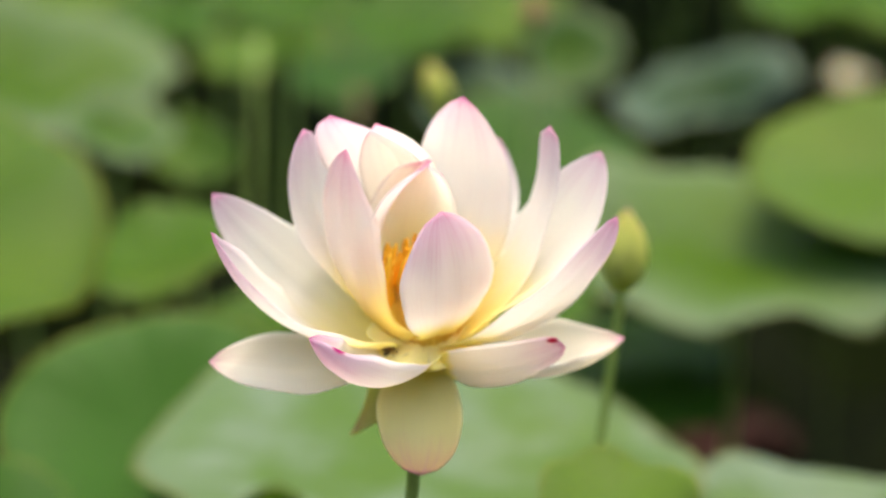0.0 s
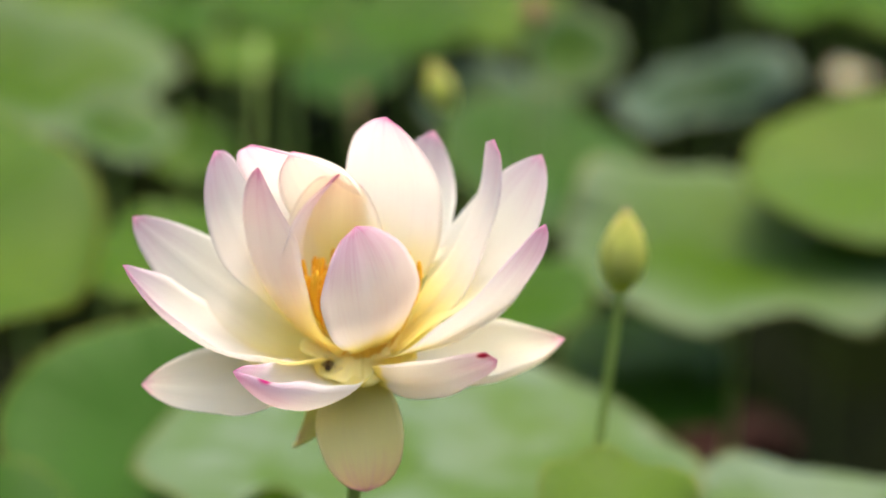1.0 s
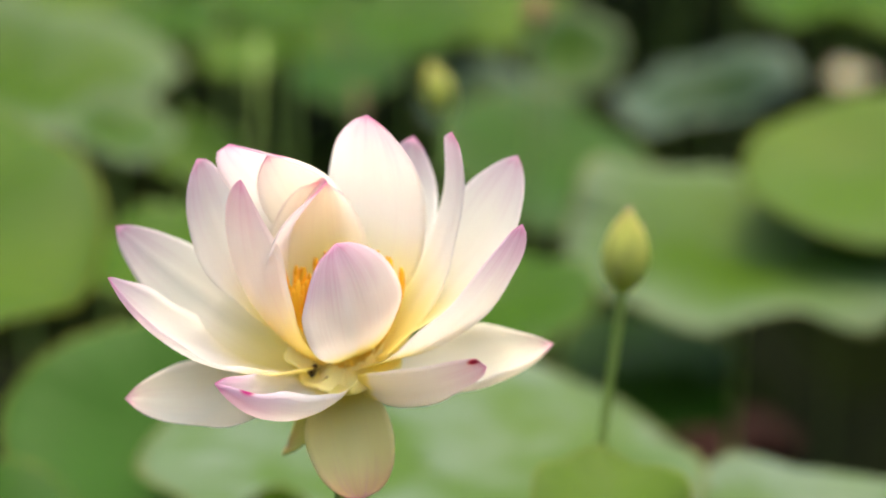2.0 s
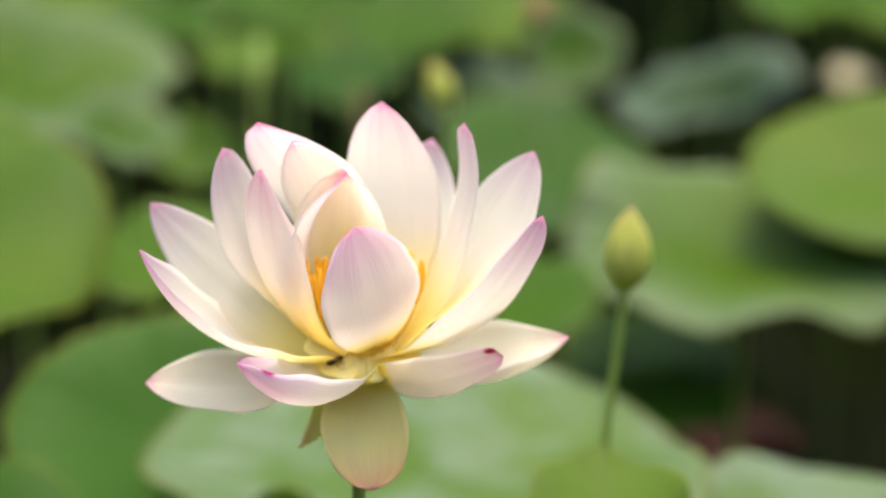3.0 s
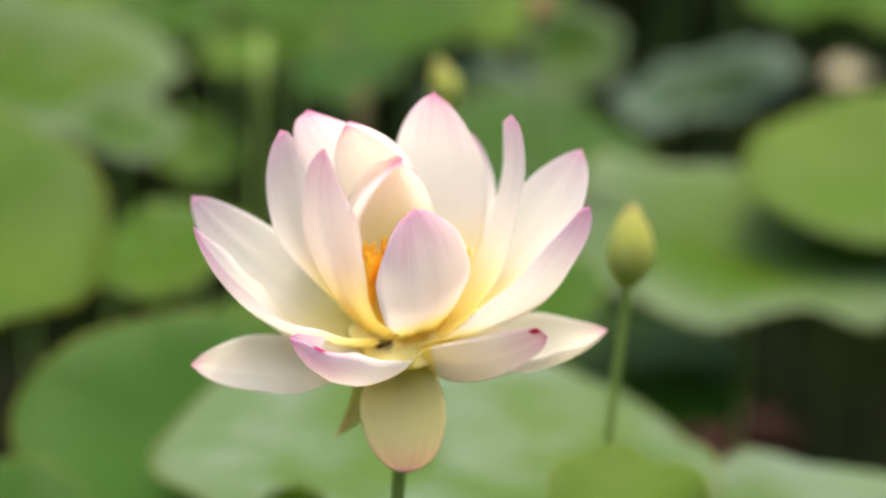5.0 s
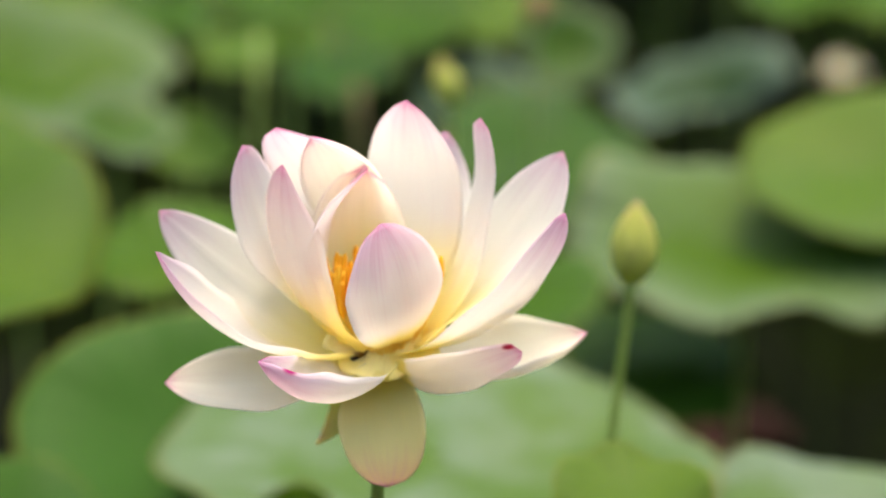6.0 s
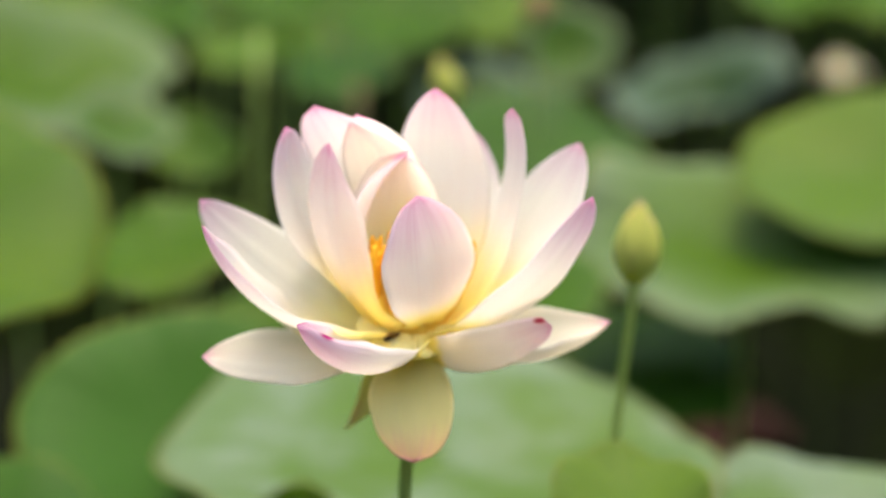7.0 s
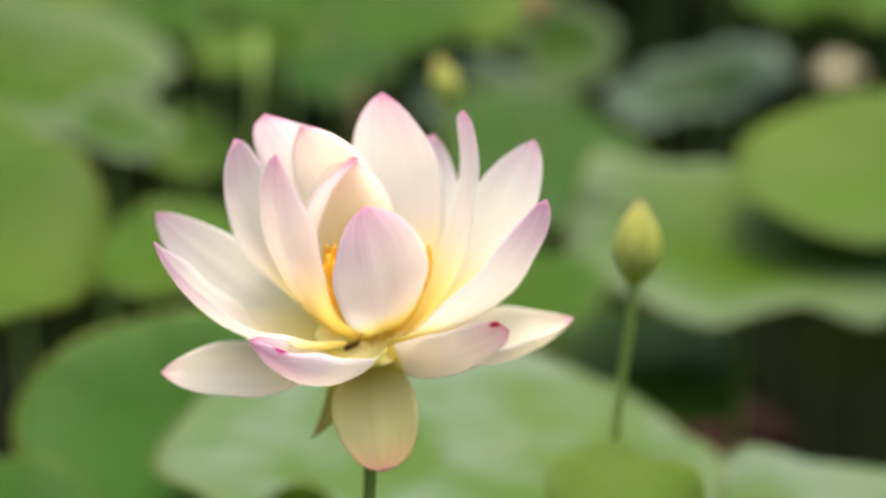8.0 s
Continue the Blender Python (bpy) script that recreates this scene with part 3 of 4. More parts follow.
PETALS["F"] = lotus_petal(receptacle, ring=0.012, foot=0.6, az=84.6, h=0.006, tip=(0.0827, 0.0536, 0.0822), out=0.063, side=0.018, roll=-0.169, half=0.0299, peak=0.494, cup=0.084, twist=-0.674, blunt=0.87, material=INNER_PETAL)
PETALS["G"] = lotus_petal(receptacle, ring=0.012, foot=0.6, az=58.0, h=0.006, tip=(0.0838, -0.0095, 0.0755), out=0.144, side=-0.066, roll=0.373, half=0.0213, peak=0.475, cup=0.034, twist=0.169, blunt=0.67, material=BLUSH_PETAL)
PETALS["A"] = lotus_petal(receptacle, ring=0.012, foot=0.6, az=-111.8, h=0.001, tip=(-0.1047, 0.0325, 0.0663), out=0.123, side=-0.080, roll=0.524, half=0.0238, peak=0.321, cup=0.110, twist=0.378, blunt=0.74, material=INNER_PETAL)
PETALS["B"] = lotus_petal(receptacle, ring=0.012, foot=0.18, az=-89.4, h=0.001, tip=(-0.0945, -0.0408, 0.0768), out=0.222, side=-0.084, roll=-0.155, half=0.0347, peak=0.318, cup=0.736, twist=0.531, blunt=0.87, material=BOWL_PETAL)
PETALS["C"] = lotus_petal(receptacle, ring=0.005, foot=0.6, az=-81.3, h=0.001, tip=(-0.1030, -0.0116, 0.0000), out=0.154, side=-0.043, roll=0.117, half=0.0285, peak=0.505, cup=0.726, twist=0.641, blunt=0.81, material=OUTER_PETAL)
PETALS["H"] = lotus_petal(receptacle, ring=0.005, foot=0.6, az=101.8, h=0.001, tip=(0.0955, 0.0225, -0.0000), out=0.198, side=0.000, roll=0.069, half=0.0348, peak=0.524, cup=0.999, twist=-0.193, blunt=0.85, material=OUTER_PETAL)
PETALS["N"] = lotus_petal(receptacle, ring=0.018, foot=0.4, az=19.7, h=0.002, tip=(0.0640, -0.0266, 0.0170), out=0.139, side=-0.107, roll=0.667, half=0.0140, peak=0.526, cup=0.491, twist=-0.333, blunt=0.33, material=BROWN_TIP_PETAL, label='petal with a curled red-brown tip')
PETALS["M"] = lotus_petal(receptacle, ring=0.018, foot=0.85, az=-9.5, h=0.002, tip=(-0.0521, -0.0712, 0.0366), out=0.226, side=-0.091, roll=0.364, half=0.0265, peak=0.337, cup=2.036, twist=0.471, blunt=0.64, material=SPOT_PETAL, label='petal with a magenta spot near the tip')
PETALS["L"] = lotus_petal(receptacle, ring=0.005, foot=0.9, az=-30.7, h=-0.003, tip=(-0.0029, -0.0443, -0.0430), out=-0.021, side=-0.044, roll=-0.696, half=0.0212, peak=0.530, cup=0.756, twist=0.514, blunt=0.53, material=OLD_PETAL, label='drooping old yellow petal with brownish tip')
PETALS["R"] = lotus_petal(receptacle, ring=0.005, foot=0.6, az=-157.4, h=-0.003, tip=(-0.0360, 0.0245, -0.0526), out=-0.042, side=0.118, roll=-0.438, half=0.0192, peak=0.466, cup=0.782, twist=-0.230, blunt=0.92, material=SEPAL, label='small drooping greenish sepal')
flower_floor(receptacle)
stamens(receptacle, 210)

bm = bmesh.new()
neck = HEAD_BASE - ROOT
pts = []
for s in range(25):
    q = s / 24
    p = Vector((neck.x * q, neck.y * q, neck.z * q))
    p += Vector((-0.004 * math.sin(math.pi * q) - 0.006 * max(0, math.sin((q - 0.78) / 0.22 * math.pi)) if q > 0.78 else -0.004 * math.sin(math.pi * q), 0, 0))
    pts.append(p)
tube(bm, pts, [0.0042 - 0.001 * s / 24 for s in range(25)], 12)
stem = part("stalk", bm, STALK, lotus)

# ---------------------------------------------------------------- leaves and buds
leaf_west = lotus_leaf(-0.424, 0.778, 0.805, radius=0.158, lean=21, side=12, seed=1, funnel=0.24, wave=0.09, tone=1)
lotus_leaf(-0.535, 1.891, 0.664, radius=0.200, lean=12, side=6, seed=2, funnel=0.25, wave=0.12, tone=4)
lotus_leaf(-0.370, 1.578, 0.676, radius=0.071, lean=16, side=10, seed=3, funnel=0.3, wave=0.15, tone=4)
lotus_leaf(-0.186, 1.825, 0.791, radius=0.090, lean=25, side=0, seed=4, funnel=0.3, wave=0.2, tone=1)
lotus_leaf(-0.429, 2.501, 0.611, radius=0.099, lean=14, side=0, seed=5, funnel=0.2, wave=0.15, tone=5)
lotus_leaf(-0.238, 2.184, 0.632, radius=0.098, lean=12, side=-12, seed=6, funnel=0.3, wave=0.15, tone=1)
lotus_leaf(-0.301, 1.764, 0.603, radius=0.058, lean=32, side=0, seed=7, funnel=0.2, wave=0.1, tone=1)
lotus_leaf(-0.261, 1.056, 0.690, radius=0.093, lean=9, side=-4, seed=8, funnel=0.25, wave=0.12, tone=1)
lotus_leaf(-0.193, 0.610, 0.687, radius=0.129, lean=28, side=8, seed=9, funnel=0.18, wave=0.07, tone=6)
lotus_leaf(0.003, 0.544, 0.699, radius=0.209, lean=3, side=6, seed=10, funnel=0.09, wave=0.07, tone=3, lift=(-116, 0.19, 0.31))
lotus_leaf(0.310, 1.108, 0.675, radius=0.181, lean=10, side=-3, seed=11, funnel=0.22, wave=0.18, tone=4, root=(0.240, 1.160, 0.0))
leaf_east = lotus_leaf(0.444, 1.129, 0.755, radius=0.127, lean=19, side=-8, seed=12, funnel=0.18, wave=0.06, tone=2, root=(0.720, 1.300, 0.0))
lotus_leaf(0.440, 2.461, 0.481, radius=0.153, lean=4, side=-12, seed=13, funnel=0.40, wave=0.10, tone=7)
lotus_leaf(0.133, 1.564, 0.642, radius=0.124, lean=24, side=8, seed=14, funnel=0.15, wave=0.08, tone=0)
lotus_leaf(0.066, 2.195, 0.556, radius=0.087, lean=26, side=0, seed=15, funnel=0.2, wave=0.15, tone=7)
lotus_leaf(0.195, 2.095, 0.655, radius=0.068, lean=52, side=0, seed=16, funnel=0.15, wave=0.1, tone=4)
lotus_leaf(-0.042, 2.297, 0.647, radius=0.118, lean=15, side=0, seed=17, funnel=0.25, wave=0.15, tone=5)
lotus_leaf(0.284, 0.469, 0.664, radius=0.110, lean=3, side=0, seed=18, funnel=0.3, wave=0.1, tone=3, flip=0.15)
leaf_near = lotus_leaf(0.115, 0.129, 0.855, radius=0.046, lean=14, side=0, seed=19, funnel=0.12, wave=0.20, tone=2)
lotus_leaf(0.233, 1.018, 0.559, radius=0.063, lean=8, side=0, seed=20, funnel=0.2, wave=0.1, tone=5)
lotus_leaf(0.224, 1.160, 0.546, radius=0.096, lean=6, side=0, seed=21, funnel=0.15, wave=0.1, tone=0)
lotus_leaf(0.598, 2.316, 0.685, radius=0.143, lean=10, side=0, seed=23, funnel=0.2, wave=0.15, tone=1, root=(0.980, 2.450, 0.0))
lotus_leaf(-0.677, 2.904, 0.553, radius=0.159, lean=8, side=0, seed=24, funnel=0.3, wave=0.15, tone=2)
lotus_leaf(0.122, 3.101, 0.511, radius=0.135, lean=8, side=0, seed=25, funnel=0.2, wave=0.15, tone=1)
lotus_leaf(-0.178, 1.150, 0.592, radius=0.049, lean=14, side=0, seed=26, funnel=0.2, wave=0.1, tone=1)
lotus_leaf(0.073, 1.000, 0.669, radius=0.091, lean=12, side=0, seed=28, funnel=0.2, wave=0.12, tone=5)
lotus_leaf(-0.154, 2.700, 0.470, radius=0.105, lean=12, side=0, seed=31, funnel=0.2, wave=0.12, tone=0)
lotus_leaf(0.073, 2.650, 0.583, radius=0.103, lean=16, side=0, seed=32, funnel=0.2, wave=0.15, tone=2)
lotus_leaf(-0.316, 0.430, 0.688, radius=0.084, lean=15, side=4, seed=27, funnel=0.2, wave=0.1, tone=6)

# the rest of the leaf cover: lower leaves in the shade between the stalks, and the field beyond
rng = random.Random(11)
FIELD = []
for k in range(8):
    source = lotus_leaf(0, -3 - k, 0.4, radius=0.15 + 0.018 * k, lean=4, side=2, seed=60 + k, funnel=0.18, wave=0.14, root=(0, -3 - k, 0), tone=k % 3 if k % 3 < 2 else 1)
    FIELD.append(source)
spots = []
for row in range(20):
    for col in range(15):
        y = -0.35 + row * 0.30 + row * row * 0.008
        x = (col - 7) * (0.30 + 0.012 * row) + 0.15 * (row % 2)
        spots.append((x + rng.uniform(-0.10, 0.10), y + rng.uniform(-0.10, 0.10), row))
for x, y, row in spots:
    if y < 3.5 and abs(x) < 0.30 + 0.22 * (y + 1.1):
        continue
    source = rng.choice(FIELD)
    sink = rng.uniform(-0.26, 0.0) if row < 9 else rng.uniform(-0.05, 0.25)
    copy_thing(source, pose(x, y, sink, rng.uniform(-4, 4), rng.uniform(-4, 4), rng.uniform(0, 360)))
for k, source in enumerate(FIELD):
    source.matrix_world = pose((-1 if k % 2 else 1) * (1.9 + 0.21 * k), -1.6 + 0.33 * k, -0.02)
bud_near = lotus_bud((0.1183, 0.1974, 0.9602), 0.049, 0.0134, lean=3, seed=3, root=(0.007, 0.190, 0))
bud_far = lotus_bud((0.0143, 0.8105, 0.9055), 0.044, 0.0125, lean=-14, seed=5)
bud_pink = lotus_bud((0.1185, 1.5187, 0.8200), 0.040, 0.014, lean=6, seed=8, material=PINK_BUD, label="closed pinkish lotus bud on a tall thin stalk")
bare_stalk((-0.2081, 1.6612, 0.7732), (-0.2108, 1.5580, 0.4555), 0.0044, "tall bare green lotus stalk standing in the pond")
bare_stalk((-0.0950, 1.7904, 0.6853), (-0.0720, 1.7304, 0.5007), 0.0042, "dry tan lotus stalk standing in the pond", DRY)
far_flower((0.7215, 2.8611, 0.4209))
dead_leaf(0.460, 2.218)

bee = honey_bee()

# ---------------------------------------------------------------- what sways
# seconds and the bee's place in the flower's own space
BEE_WALK = [
    (0.0, -0.0173, -0.0118, 0.0056),
    (0.5, -0.0166, -0.0115, 0.0058),
    (1.0, -0.0158, -0.0112, 0.0059),
    (1.5, -0.0149, -0.0103, 0.0071),
    (3.0, -0.0127, -0.0099, 0.0065),
    (3.5, -0.0111, -0.0103, 0.0064),
    (4.0, -0.0106, -0.0104, 0.0065),
    (4.5, -0.0106, -0.0101, 0.0066),
    (6.0, -0.0106, -0.0093, 0.0068),
    (6.5, -0.0106, -0.0101, 0.0066),
    (7.0, -0.0104, -0.0102, 0.0066),
    (7.5, -0.0102, -0.0103, 0.0066),
    (8.0, -0.0100, -0.0104, 0.0066),
]
# seconds, shift of the flower's base in metres, turn as an axis times degrees
SWAY = [
    (0.0, 0.0150, -0.0152, 0.0004, 2.95, 1.01, -0.01),
    (0.5, 0.0034, -0.0206, 0.0014, 4.30, -0.41, -0.49),
    (1.0, -0.0154, -0.0314, 0.0013, 7.95, -2.37, -0.15),
    (1.5, -0.0245, -0.0408, 0.0004, 7.90, -4.23, 0.14),
    (3.0, -0.0208, -0.0303, 0.0004, 4.24, -3.13, -0.20),
    (3.5, -0.0102, -0.0054, -0.0007, 1.12, -1.68, 0.15),
    (4.0, 0.0000, 0.0000, 0.0000, 0.00, 0.00, 0.00),
    (4.5, -0.0016, -0.0047, 0.0002, 0.47, -0.01, 0.56),
    (6.0, -0.0252, -0.0302, 0.0002, 5.12, -3.15, -0.30),
    (6.5, -0.0172, -0.0155, -0.0016, 2.43, -1.85, 0.28),
    (7.0, -0.0119, 0.0011, -0.0028, 0.30, -1.76, -0.39),
    (7.5, -0.0196, 0.0055, -0.0036, -0.28, -2.83, -0.84),
    (8.0, -0.0318, -0.0083, -0.0029, 0.99, -4.57, -0.60),
]


def head_pose(row):
    t, x, y, z, a, b, c = row
    turn = Vector((radians(a), radians(b), radians(c)))
    rot = Matrix.Rotation(turn.length, 4, turn) if turn.length > 1e-9 else Matrix.Identity(4)
    return Matrix.Translation(neck + Vector((x, y, z))) @ rot


def nod(key, *rows):
    """Turn a petal about its foot: seconds and an axis times degrees."""
    petal = PETALS[key]
    foot = HINGE[petal.name]
    poses = []
    for t, a, b, c in rows:
        turn = Vector((radians(a), radians(b), radians(c)))
        rot = Matrix.Rotation(turn.length, 4, turn) if turn.length > 1e-9 else Matrix.Identity(4)
        poses.append((t, Matrix.Translation(foot) @ rot @ Matrix.Translation(-foot)))
    walk(petal, poses)


def lean(plant, height, *rows):
    """Lean a whole plant about its foot, so that at that height it shifts east: seconds and metres."""
    foot = plant.matrix_world.translation.copy()
    walk(plant, [(t, Matrix.Translation(foot) @ Matrix.Rotation(math.atan2(shift, height), 4, "Y")) for t, shift in rows])


def motions():
    walk(receptacle, [(row[0], head_pose(row)) for row in SWAY])
    rows = []
    for row in SWAY:
        now = neck + Vector(row[1:4])
        rows.append((row[0], neck.rotation_difference(now).to_matrix().to_4x4()))
    walk(stem, rows)
    # the bee stays on the flower and creeps towards the heart
    steps = []
    for row, (t, x, y, z) in zip(SWAY, BEE_WALK):
        heading = 55 if t < 0.8 else 95 if t < 2 else 25
        steps.append((t, Matrix.Translation(ROOT) @ head_pose(row) @ Matrix.Translation((x, y, z - 0.0008)) @ Matrix.Rotation(radians(heading), 4, "Z") @ Matrix.Rotation(radians(-14), 4, "Y")))
    walk(bee, steps)
    lean(bud_near, 0.960, (0.0, 0.0047), (0.5, 0.0060), (1.0, 0.0038), (1.5, 0.0037), (3.0, -0.0003), (3.5, -0.0008), (4.0, 0.0000), (4.5, -0.0035), (6.0, -0.0079), (6.5, -0.0069), (7.0, -0.0071), (7.5, -0.0086), (8.0, -0.0076))
    lean(leaf_near, 0.853, (0.0, 0.0032), (0.5, 0.0032), (1.0, 0.0022), (1.5, -0.0006), (3.0, -0.0083), (3.5, -0.0092), (4.0, 0.0000), (4.5, -0.0036), (6.0, -0.0081), (6.5, -0.0080), (7.0, -0.0099), (7.5, -0.0115), (8.0, -0.0140))
    lean(leaf_east, 0.755, (0.0, 0.0073), (0.5, 0.0098), (1.0, 0.0044), (1.5, 0.0007), (3.0, 0.0001), (3.5, 0.0031), (4.0, 0.0000), (4.5, -0.0046), (6.0, -0.0064), (6.5, -0.0094), (7.0, -0.0106), (7.5, -0.0105), (8.0, -0.0109))
    lean(leaf_west, 0.805, (0.0, 0.0050), (0.5, 0.0052), (1.0, 0.0025), (1.5, 0.0031), (3.0, 0.0026), (3.5, 0.0015), (4.0, 0.0000), (4.5, -0.0016), (6.0, -0.0067), (6.5, -0.0060), (7.0, -0.0063), (7.5, -0.0064), (8.0, -0.0070))
    lean(bud_far, 0.908, (0.0, 0.0034), (0.5, 0.0050), (1.0, 0.0056), (1.5, 0.0038), (3.0, 0.0013), (3.5, 0.0053), (4.0, 0.0000), (4.5, -0.0002), (6.0, 0.0005), (6.5, -0.0017), (7.0, -0.0002), (7.5, -0.0017), (8.0, -0.0009))
    # each petal nods a little about its foot
    nod("A", (0.0, 0.2, 0.3, 0.2), (0.5, -0.2, -0.7, 0.0), (1.0, 0.5, -0.6, 0.9), (1.5, -0.1, -1.0, 0.3), (3.0, 0.0, 4.1, -1.7), (3.5, 0.2, 2.1, -0.6), (4.0, 0.0, 0.0, 0.0), (4.5, 0.1, 0.6, -0.1), (6.0, 0.6, 1.4, 0.3), (6.5, -0.4, -0.1, -0.6), (7.0, -1.4, -0.9, -1.7), (7.5, -1.9, -1.2, -2.2), (8.0, -1.7, -0.3, -2.4))
    nod("B", (0.0, 0.1, -2.0, -1.0), (0.5, -0.4, -0.8, -0.9), (1.0, -1.1, -3.6, -3.1), (1.5, -0.2, -3.0, -1.9), (3.0, -1.1, 0.5, -0.9), (3.5, 0.0, -0.5, -0.3), (4.0, 0.0, 0.0, 0.0), (4.5, -0.6, 0.1, -0.6), (6.0, -1.1, -0.7, -1.6), (6.5, 0.3, -0.2, 0.2), (7.0, 0.5, -0.7, 0.1), (7.5, 0.5, -0.3, 0.4), (8.0, 0.6, 0.2, 0.7))
    nod("C", (0.0, 0.1, -0.9, 0.4), (0.5, 0.1, -0.6, 0.4), (1.0, 0.0, -0.4, 0.6), (1.5, 0.0, 0.2, 1.7), (3.0, -0.1, 0.7, 0.3), (3.5, -0.1, 0.5, 0.2), (4.0, 0.0, 0.0, 0.0), (4.5, 0.0, -0.3, 0.1), (6.0, 0.0, 0.0, 0.7), (6.5, 0.0, -0.2, 0.3), (7.0, 0.0, 0.0, 0.0), (7.5, 0.0, -0.1, -0.1), (8.0, -0.1, 0.6, 0.0))
    nod("D", (0.0, 2.8, 1.4, -0.5), (0.5, 0.5, 2.6, -0.6), (1.0, 12.5, 2.4, -1.6), (1.5, 10.7, 4.2, -1.8), (3.0, 0.2, 1.0, -0.2), (3.5, -1.0, 1.4, -0.2), (4.0, 0.0, 0.0, 0.0), (4.5, -0.3, 0.3, 0.0), (6.0, 3.6, 2.4, -0.8), (6.5, 0.4, 0.2, -0.1), (7.0, -0.5, 0.6, -0.1), (7.5, -0.4, -0.3, 0.1), (8.0, -0.8, 0.0, 0.1))
    nod("E", (0.0, -0.8, 2.0, 0.6), (0.5, -0.6, 2.3, 0.7), (1.0, -3.5, 0.1, 0.0), (1.5, 1.8, 0.8, 0.3), (3.0, 1.0, -1.4, -0.4), (3.5, -1.3, -0.3, -0.1), (4.0, 0.0, 0.0, 0.0), (4.5, 0.7, 0.5, 0.2), (6.0, 0.2, 0.7, 0.2), (6.5, 0.0, -0.3, -0.1), (7.0, -1.9, 0.3, 0.1), (7.5, -1.7, 0.2, 0.0), (8.0, 0.0, -0.5, -0.2))
    nod("F", (0.0, 2.1, -1.3, -1.0), (0.5, 1.3, -1.1, -0.5), (1.0, 2.2, 1.4, -3.0), (1.5, 0.1, 1.6, -1.2), (3.0, 0.8, 0.0, -0.7), (3.5, 0.1, 0.5, -0.5), (4.0, 0.0, 0.0, 0.0), (4.5, 0.2, -0.1, -0.1), (6.0, 2.3, 1.8, -3.5), (6.5, 1.7, 0.3, -1.8), (7.0, 0.2, -0.1, 0.0), (7.5, 0.1, -0.2, 0.1), (8.0, 0.4, -0.1, -0.3))
    nod("G", (0.0, -1.3, 2.2, 1.5), (0.5, -0.8, 1.4, 0.9), (1.0, -0.5, 2.5, 0.6), (1.5, 0.1, 1.2, 0.0), (3.0, 0.6, 0.9, -0.6), (3.5, 1.2, 1.9, -1.2), (4.0, 0.0, 0.0, 0.0), (4.5, 1.6, -0.6, -1.7), (6.0, -0.4, 1.8, 0.5), (6.5, 1.4, 1.7, -1.4), (7.0, 0.9, 0.9, -0.9), (7.5, 1.1, 0.7, -1.1), (8.0, 1.9, 1.2, -1.9))
    nod("H", (0.0, -0.1, 0.5, 0.8), (0.5, -0.3, 1.4, 1.9), (1.0, -0.5, 2.2, 0.5), (1.5, -0.5, 1.9, -3.0), (3.0, -0.3, 1.1, 0.2), (3.5, -0.2, 0.7, 0.1), (4.0, 0.0, 0.0, 0.0), (4.5, 0.1, -0.4, -0.8), (6.0, -0.3, 1.2, -0.2), (6.5, 0.0, -0.1, -0.3), (7.0, -0.2, 1.0, 2.0), (7.5, -0.3, 1.3, 3.6), (8.0, -0.1, 0.4, 0.9))
    nod("I", (0.0, 2.9, -0.6, 1.2), (0.5, 2.9, 1.4, 1.2), (1.0, 8.5, 1.1, 3.5), (1.5, 7.4, 1.2, 3.0), (3.0, -0.9, 1.4, -0.4), (3.5, 1.2, 1.1, 0.5), (4.0, 0.0, 0.0, 0.0), (4.5, -1.7, -0.3, -0.7), (6.0, 4.0, 1.7, 1.6), (6.5, -0.4, 0.0, -0.2), (7.0, 0.0, 0.4, 0.0), (7.5, 0.3, 1.1, 0.1), (8.0, -1.2, 1.1, -0.5))
    nod("Y", (0.0, 4.0, 0.0, 0.4), (0.5, 4.5, 0.5, 0.5), (1.0, 11.0, 0.0, 1.5), (1.5, 8.5, 0.0, 1.5), (3.0, 6.0, -0.5, 0.0), (3.5, 2.6, -0.3, 0.0), (4.0, 0.0, 0.0, 0.0), (4.5, 0.5, 0.0, 0.0), (6.0, 5.0, -0.6, 0.0), (6.5, 3.0, -0.3, 0.0), (7.0, 0.0, 0.0, 0.0), (7.5, 0.0, 0.0, 0.0), (8.0, 1.0, -0.3, 0.0))
    nod("L", (0.0, -0.2, 0.0, 0.0), (0.5, 1.2, -0.9, 0.9), (1.0, 1.4, -2.4, 2.4), (1.5, -0.4, -4.6, 4.7), (3.0, 1.9, -2.7, 2.7), (3.5, 1.3, -0.8, 0.8), (4.0, 0.0, 0.0, 0.0), (4.5, 0.2, 0.5, -0.5), (6.0, 1.6, -1.1, 1.1), (6.5, 0.9, -0.3, 0.3), (7.0, 1.5, -0.1, 0.1), (7.5, 3.0, -0.8, 0.8), (8.0, 3.2, -1.7, 1.6))
    nod("N", (0.0, 1.0, -0.3, -2.8), (0.5, 1.9, 0.4, -4.5), (1.0, 2.1, -0.4, -5.6), (1.5, 1.3, 3.5, -0.8), (3.0, 1.9, 2.1, -3.3), (3.5, 0.5, 0.0, -1.2), (4.0, 0.0, 0.0, 0.0), (4.5, -0.3, 0.0, 0.7), (6.0, 2.0, 0.8, -4.6), (6.5, 1.2, 1.3, -2.1), (7.0, 0.7, 0.4, -1.5), (7.5, 0.6, -0.6, -2.0), (8.0, 1.4, -0.3, -3.9))
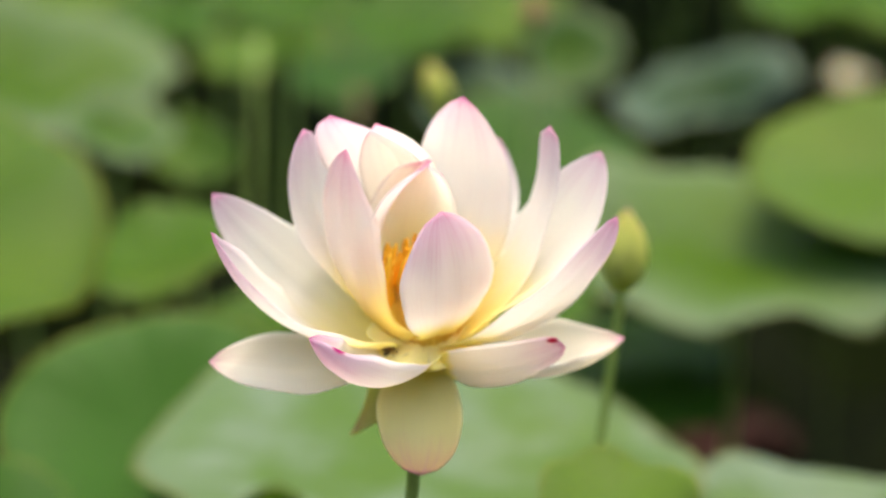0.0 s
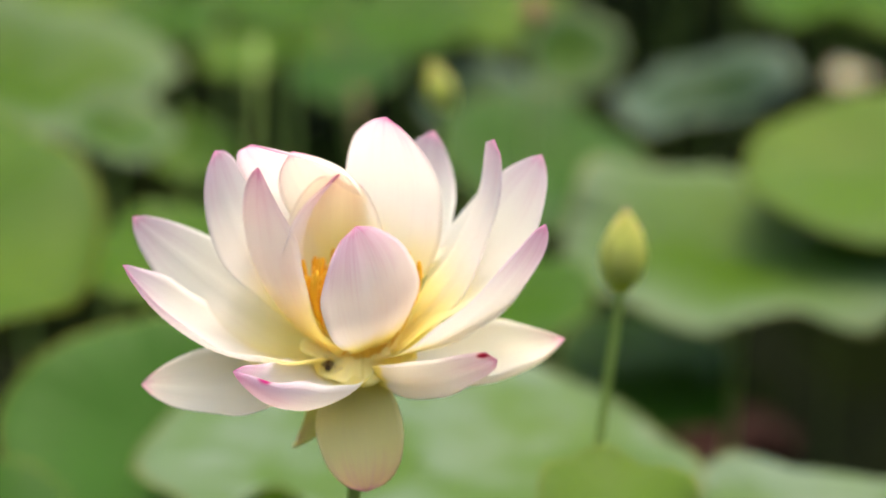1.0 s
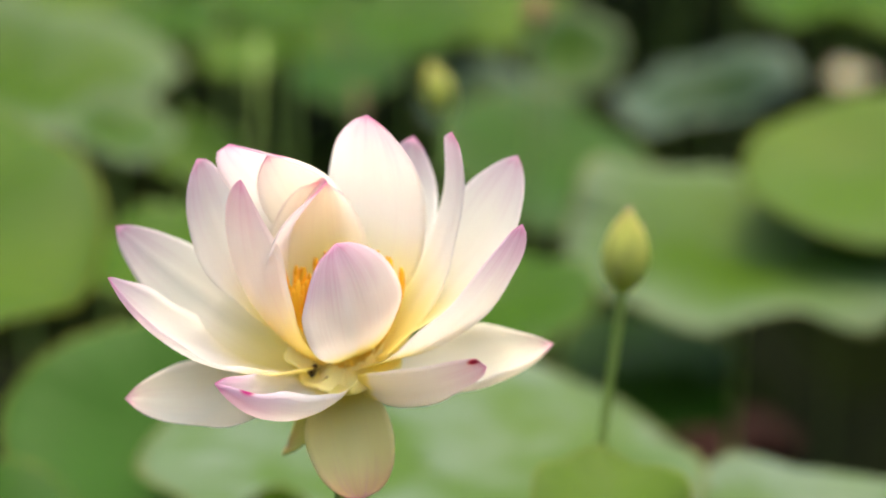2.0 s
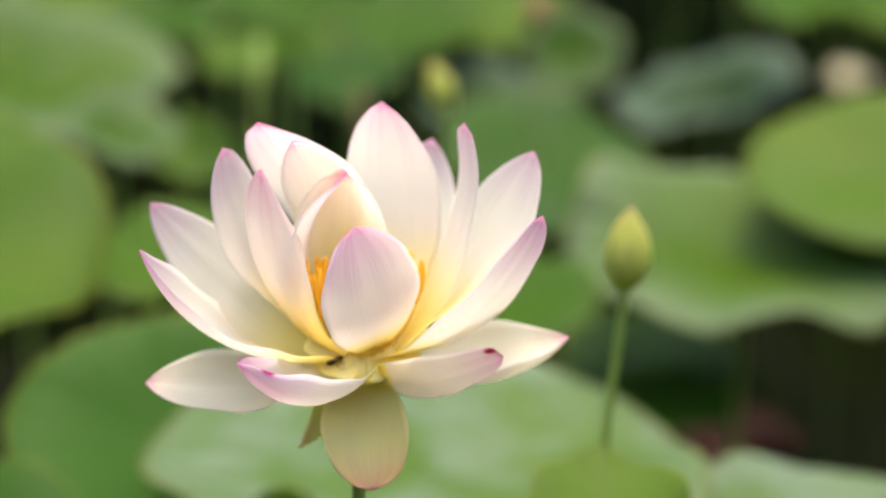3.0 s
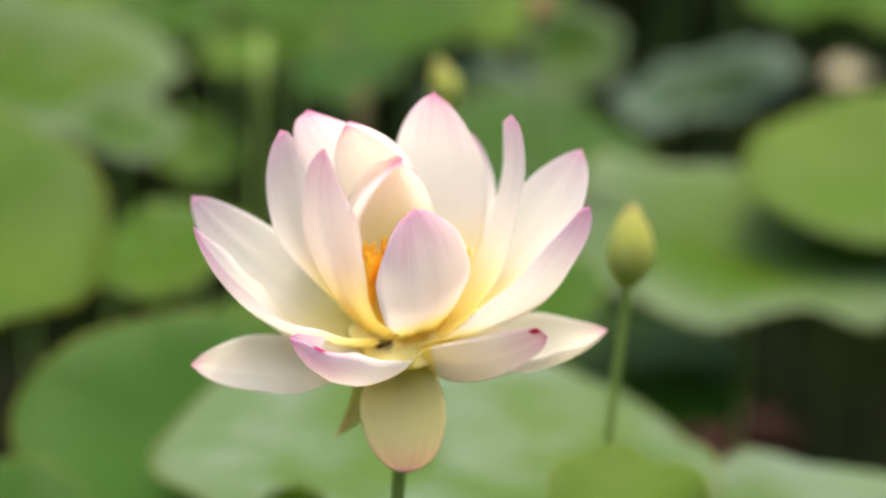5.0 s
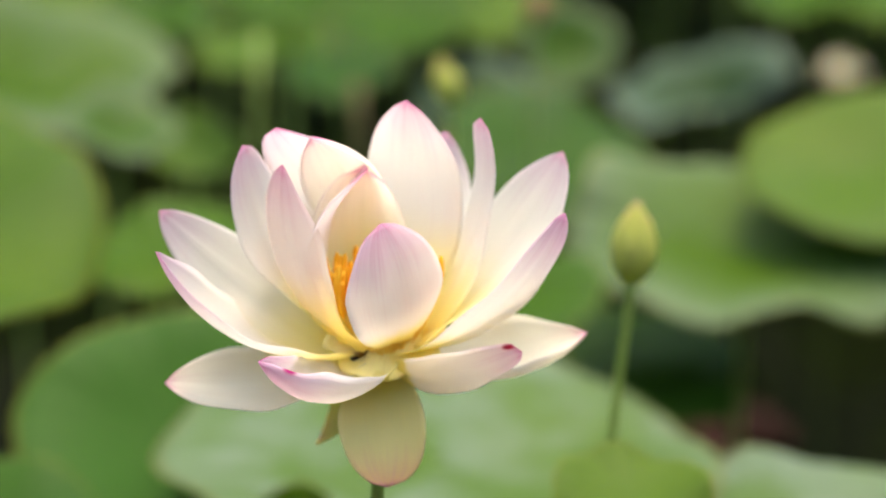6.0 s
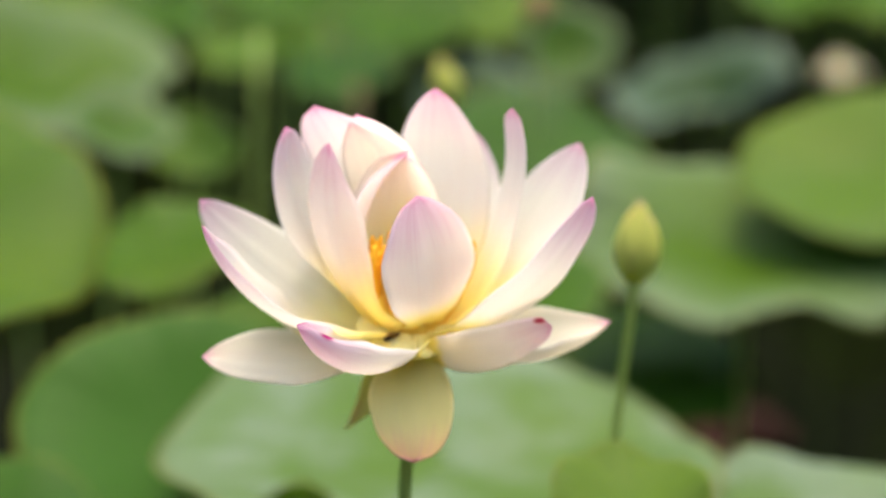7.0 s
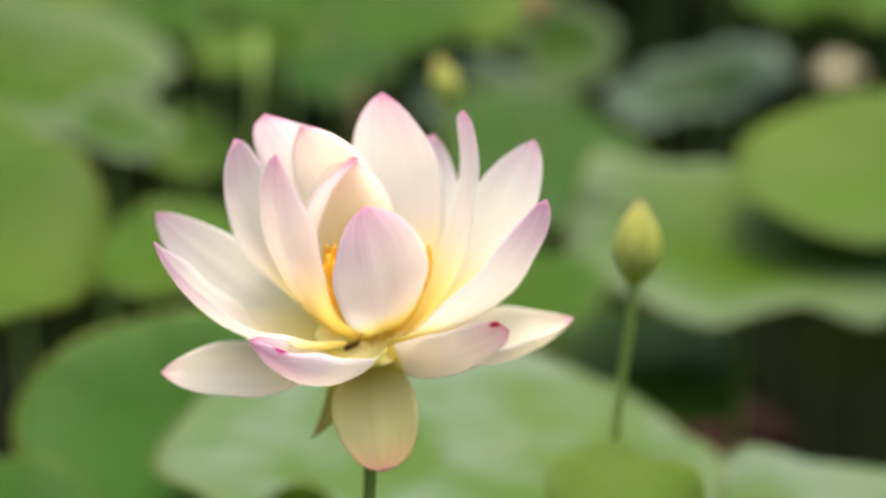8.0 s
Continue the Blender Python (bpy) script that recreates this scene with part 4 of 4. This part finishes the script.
    nod("O", (0.0, -0.1, -0.5, 0.1), (0.5, 0.3, -0.4, 0.2), (1.0, 0.9, -1.9, 0.8), (1.5, 0.7, -0.6, 0.4), (3.0, 0.2, -0.8, 0.2), (3.5, 1.6, 0.6, 0.7), (4.0, 0.0, 0.0, 0.0), (4.5, 0.4, 0.5, 0.1), (6.0, 2.0, -0.1, 1.0), (6.5, -0.6, 0.0, -0.3), (7.0, 0.2, -0.2, 0.1), (7.5, 0.0, 0.1, 0.0), (8.0, -0.1, -0.1, 0.0))
    nod("P", (0.0, -1.6, -0.8, -0.4), (0.5, -1.4, -0.6, -0.4), (1.0, -4.0, -2.6, -1.1), (1.5, -2.2, -0.2, -0.6), (3.0, -0.5, -2.1, -0.1), (3.5, -1.2, -1.9, -0.3), (4.0, 0.0, 0.0, 0.0), (4.5, -0.7, 0.9, -0.2), (6.0, -1.4, -1.6, -0.4), (6.5, -1.1, -1.0, -0.3), (7.0, -0.9, -0.1, -0.3), (7.5, -1.5, -0.7, -0.4), (8.0, -1.2, -0.4, -0.3))
    nod("R", (0.0, -0.3, -0.2, 0.2), (0.5, -1.2, -0.4, 0.7), (1.0, -2.7, -0.4, 1.7), (1.5, -0.4, -0.6, 0.0), (3.0, 1.0, 0.3, -0.6), (3.5, 0.7, 0.1, -0.4), (4.0, 0.0, 0.0, 0.0), (4.5, 0.2, -0.1, -0.2), (6.0, 0.1, 0.2, 0.0), (6.5, 0.8, 0.0, -0.5), (7.0, 0.1, 0.6, 0.2), (7.5, -0.3, 0.7, 0.5), (8.0, 0.5, 0.7, -0.1))
    nod("T", (0.0, 3.6, 0.3, -0.4), (0.5, 5.4, 0.1, -0.5), (1.0, 2.5, -3.1, 0.3), (1.5, 5.6, -1.0, -0.4), (3.0, 6.0, -1.9, -0.2), (3.5, 2.6, -1.7, 0.0), (4.0, 0.0, 0.0, 0.0), (4.5, 1.6, 0.0, -0.1), (6.0, 5.0, -1.7, -0.2), (6.5, 4.9, -0.9, -0.3), (7.0, 0.3, -0.3, 0.0), (7.5, -0.7, -0.5, 0.2), (8.0, 1.7, -0.9, 0.0))
    nod("Z", (0.0, 0.0, 0.6, 0.0), (0.5, 0.0, 0.8, 0.0), (1.0, 0.0, 2.6, 0.0), (1.5, 0.0, 2.6, 0.0), (3.0, 0.0, 1.4, 0.0), (3.5, 0.0, 0.4, 0.0), (4.0, 0.0, 0.0, 0.0), (4.5, 0.0, 0.0, 0.0), (6.0, 0.0, 0.6, 0.0), (6.5, 0.0, 0.4, 0.0), (7.0, 0.0, 0.0, 0.0), (7.5, 0.0, 0.0, 0.0), (8.0, 0.0, 0.0, 0.0))
    nod("J", (0.0, 2.2, 0.2, -0.2), (0.5, 3.2, 0.1, -0.3), (1.0, 1.5, -1.9, 0.2), (1.5, 3.4, -0.6, -0.2), (3.0, 3.6, -1.1, -0.1), (3.5, 1.6, -1.0, 0.0), (4.0, 0.0, 0.0, 0.0), (4.5, 1.0, 0.0, -0.1), (6.0, 3.0, -1.0, -0.1), (6.5, 2.9, -0.5, -0.2), (7.0, 0.2, -0.2, 0.0), (7.5, -0.4, -0.3, 0.1), (8.0, 1.0, -0.5, 0.0))
    nod("K", (0.0, -0.2, 3.4, -0.8), (0.5, -1.2, 1.6, 0.1), (1.0, 2.4, 8.4, -3.0), (1.5, 0.8, 5.8, -1.8), (3.0, 0.7, 0.8, -0.5), (3.5, 0.1, 0.0, 0.0), (4.0, 0.0, 0.0, 0.0), (4.5, 0.0, 0.1, 0.0), (6.0, -0.1, 0.2, 0.0), (6.5, 0.4, 1.1, -0.4), (7.0, 0.0, -0.4, 0.1), (7.5, 0.0, 0.0, 0.0), (8.0, 1.3, -0.2, -0.5))


motions()
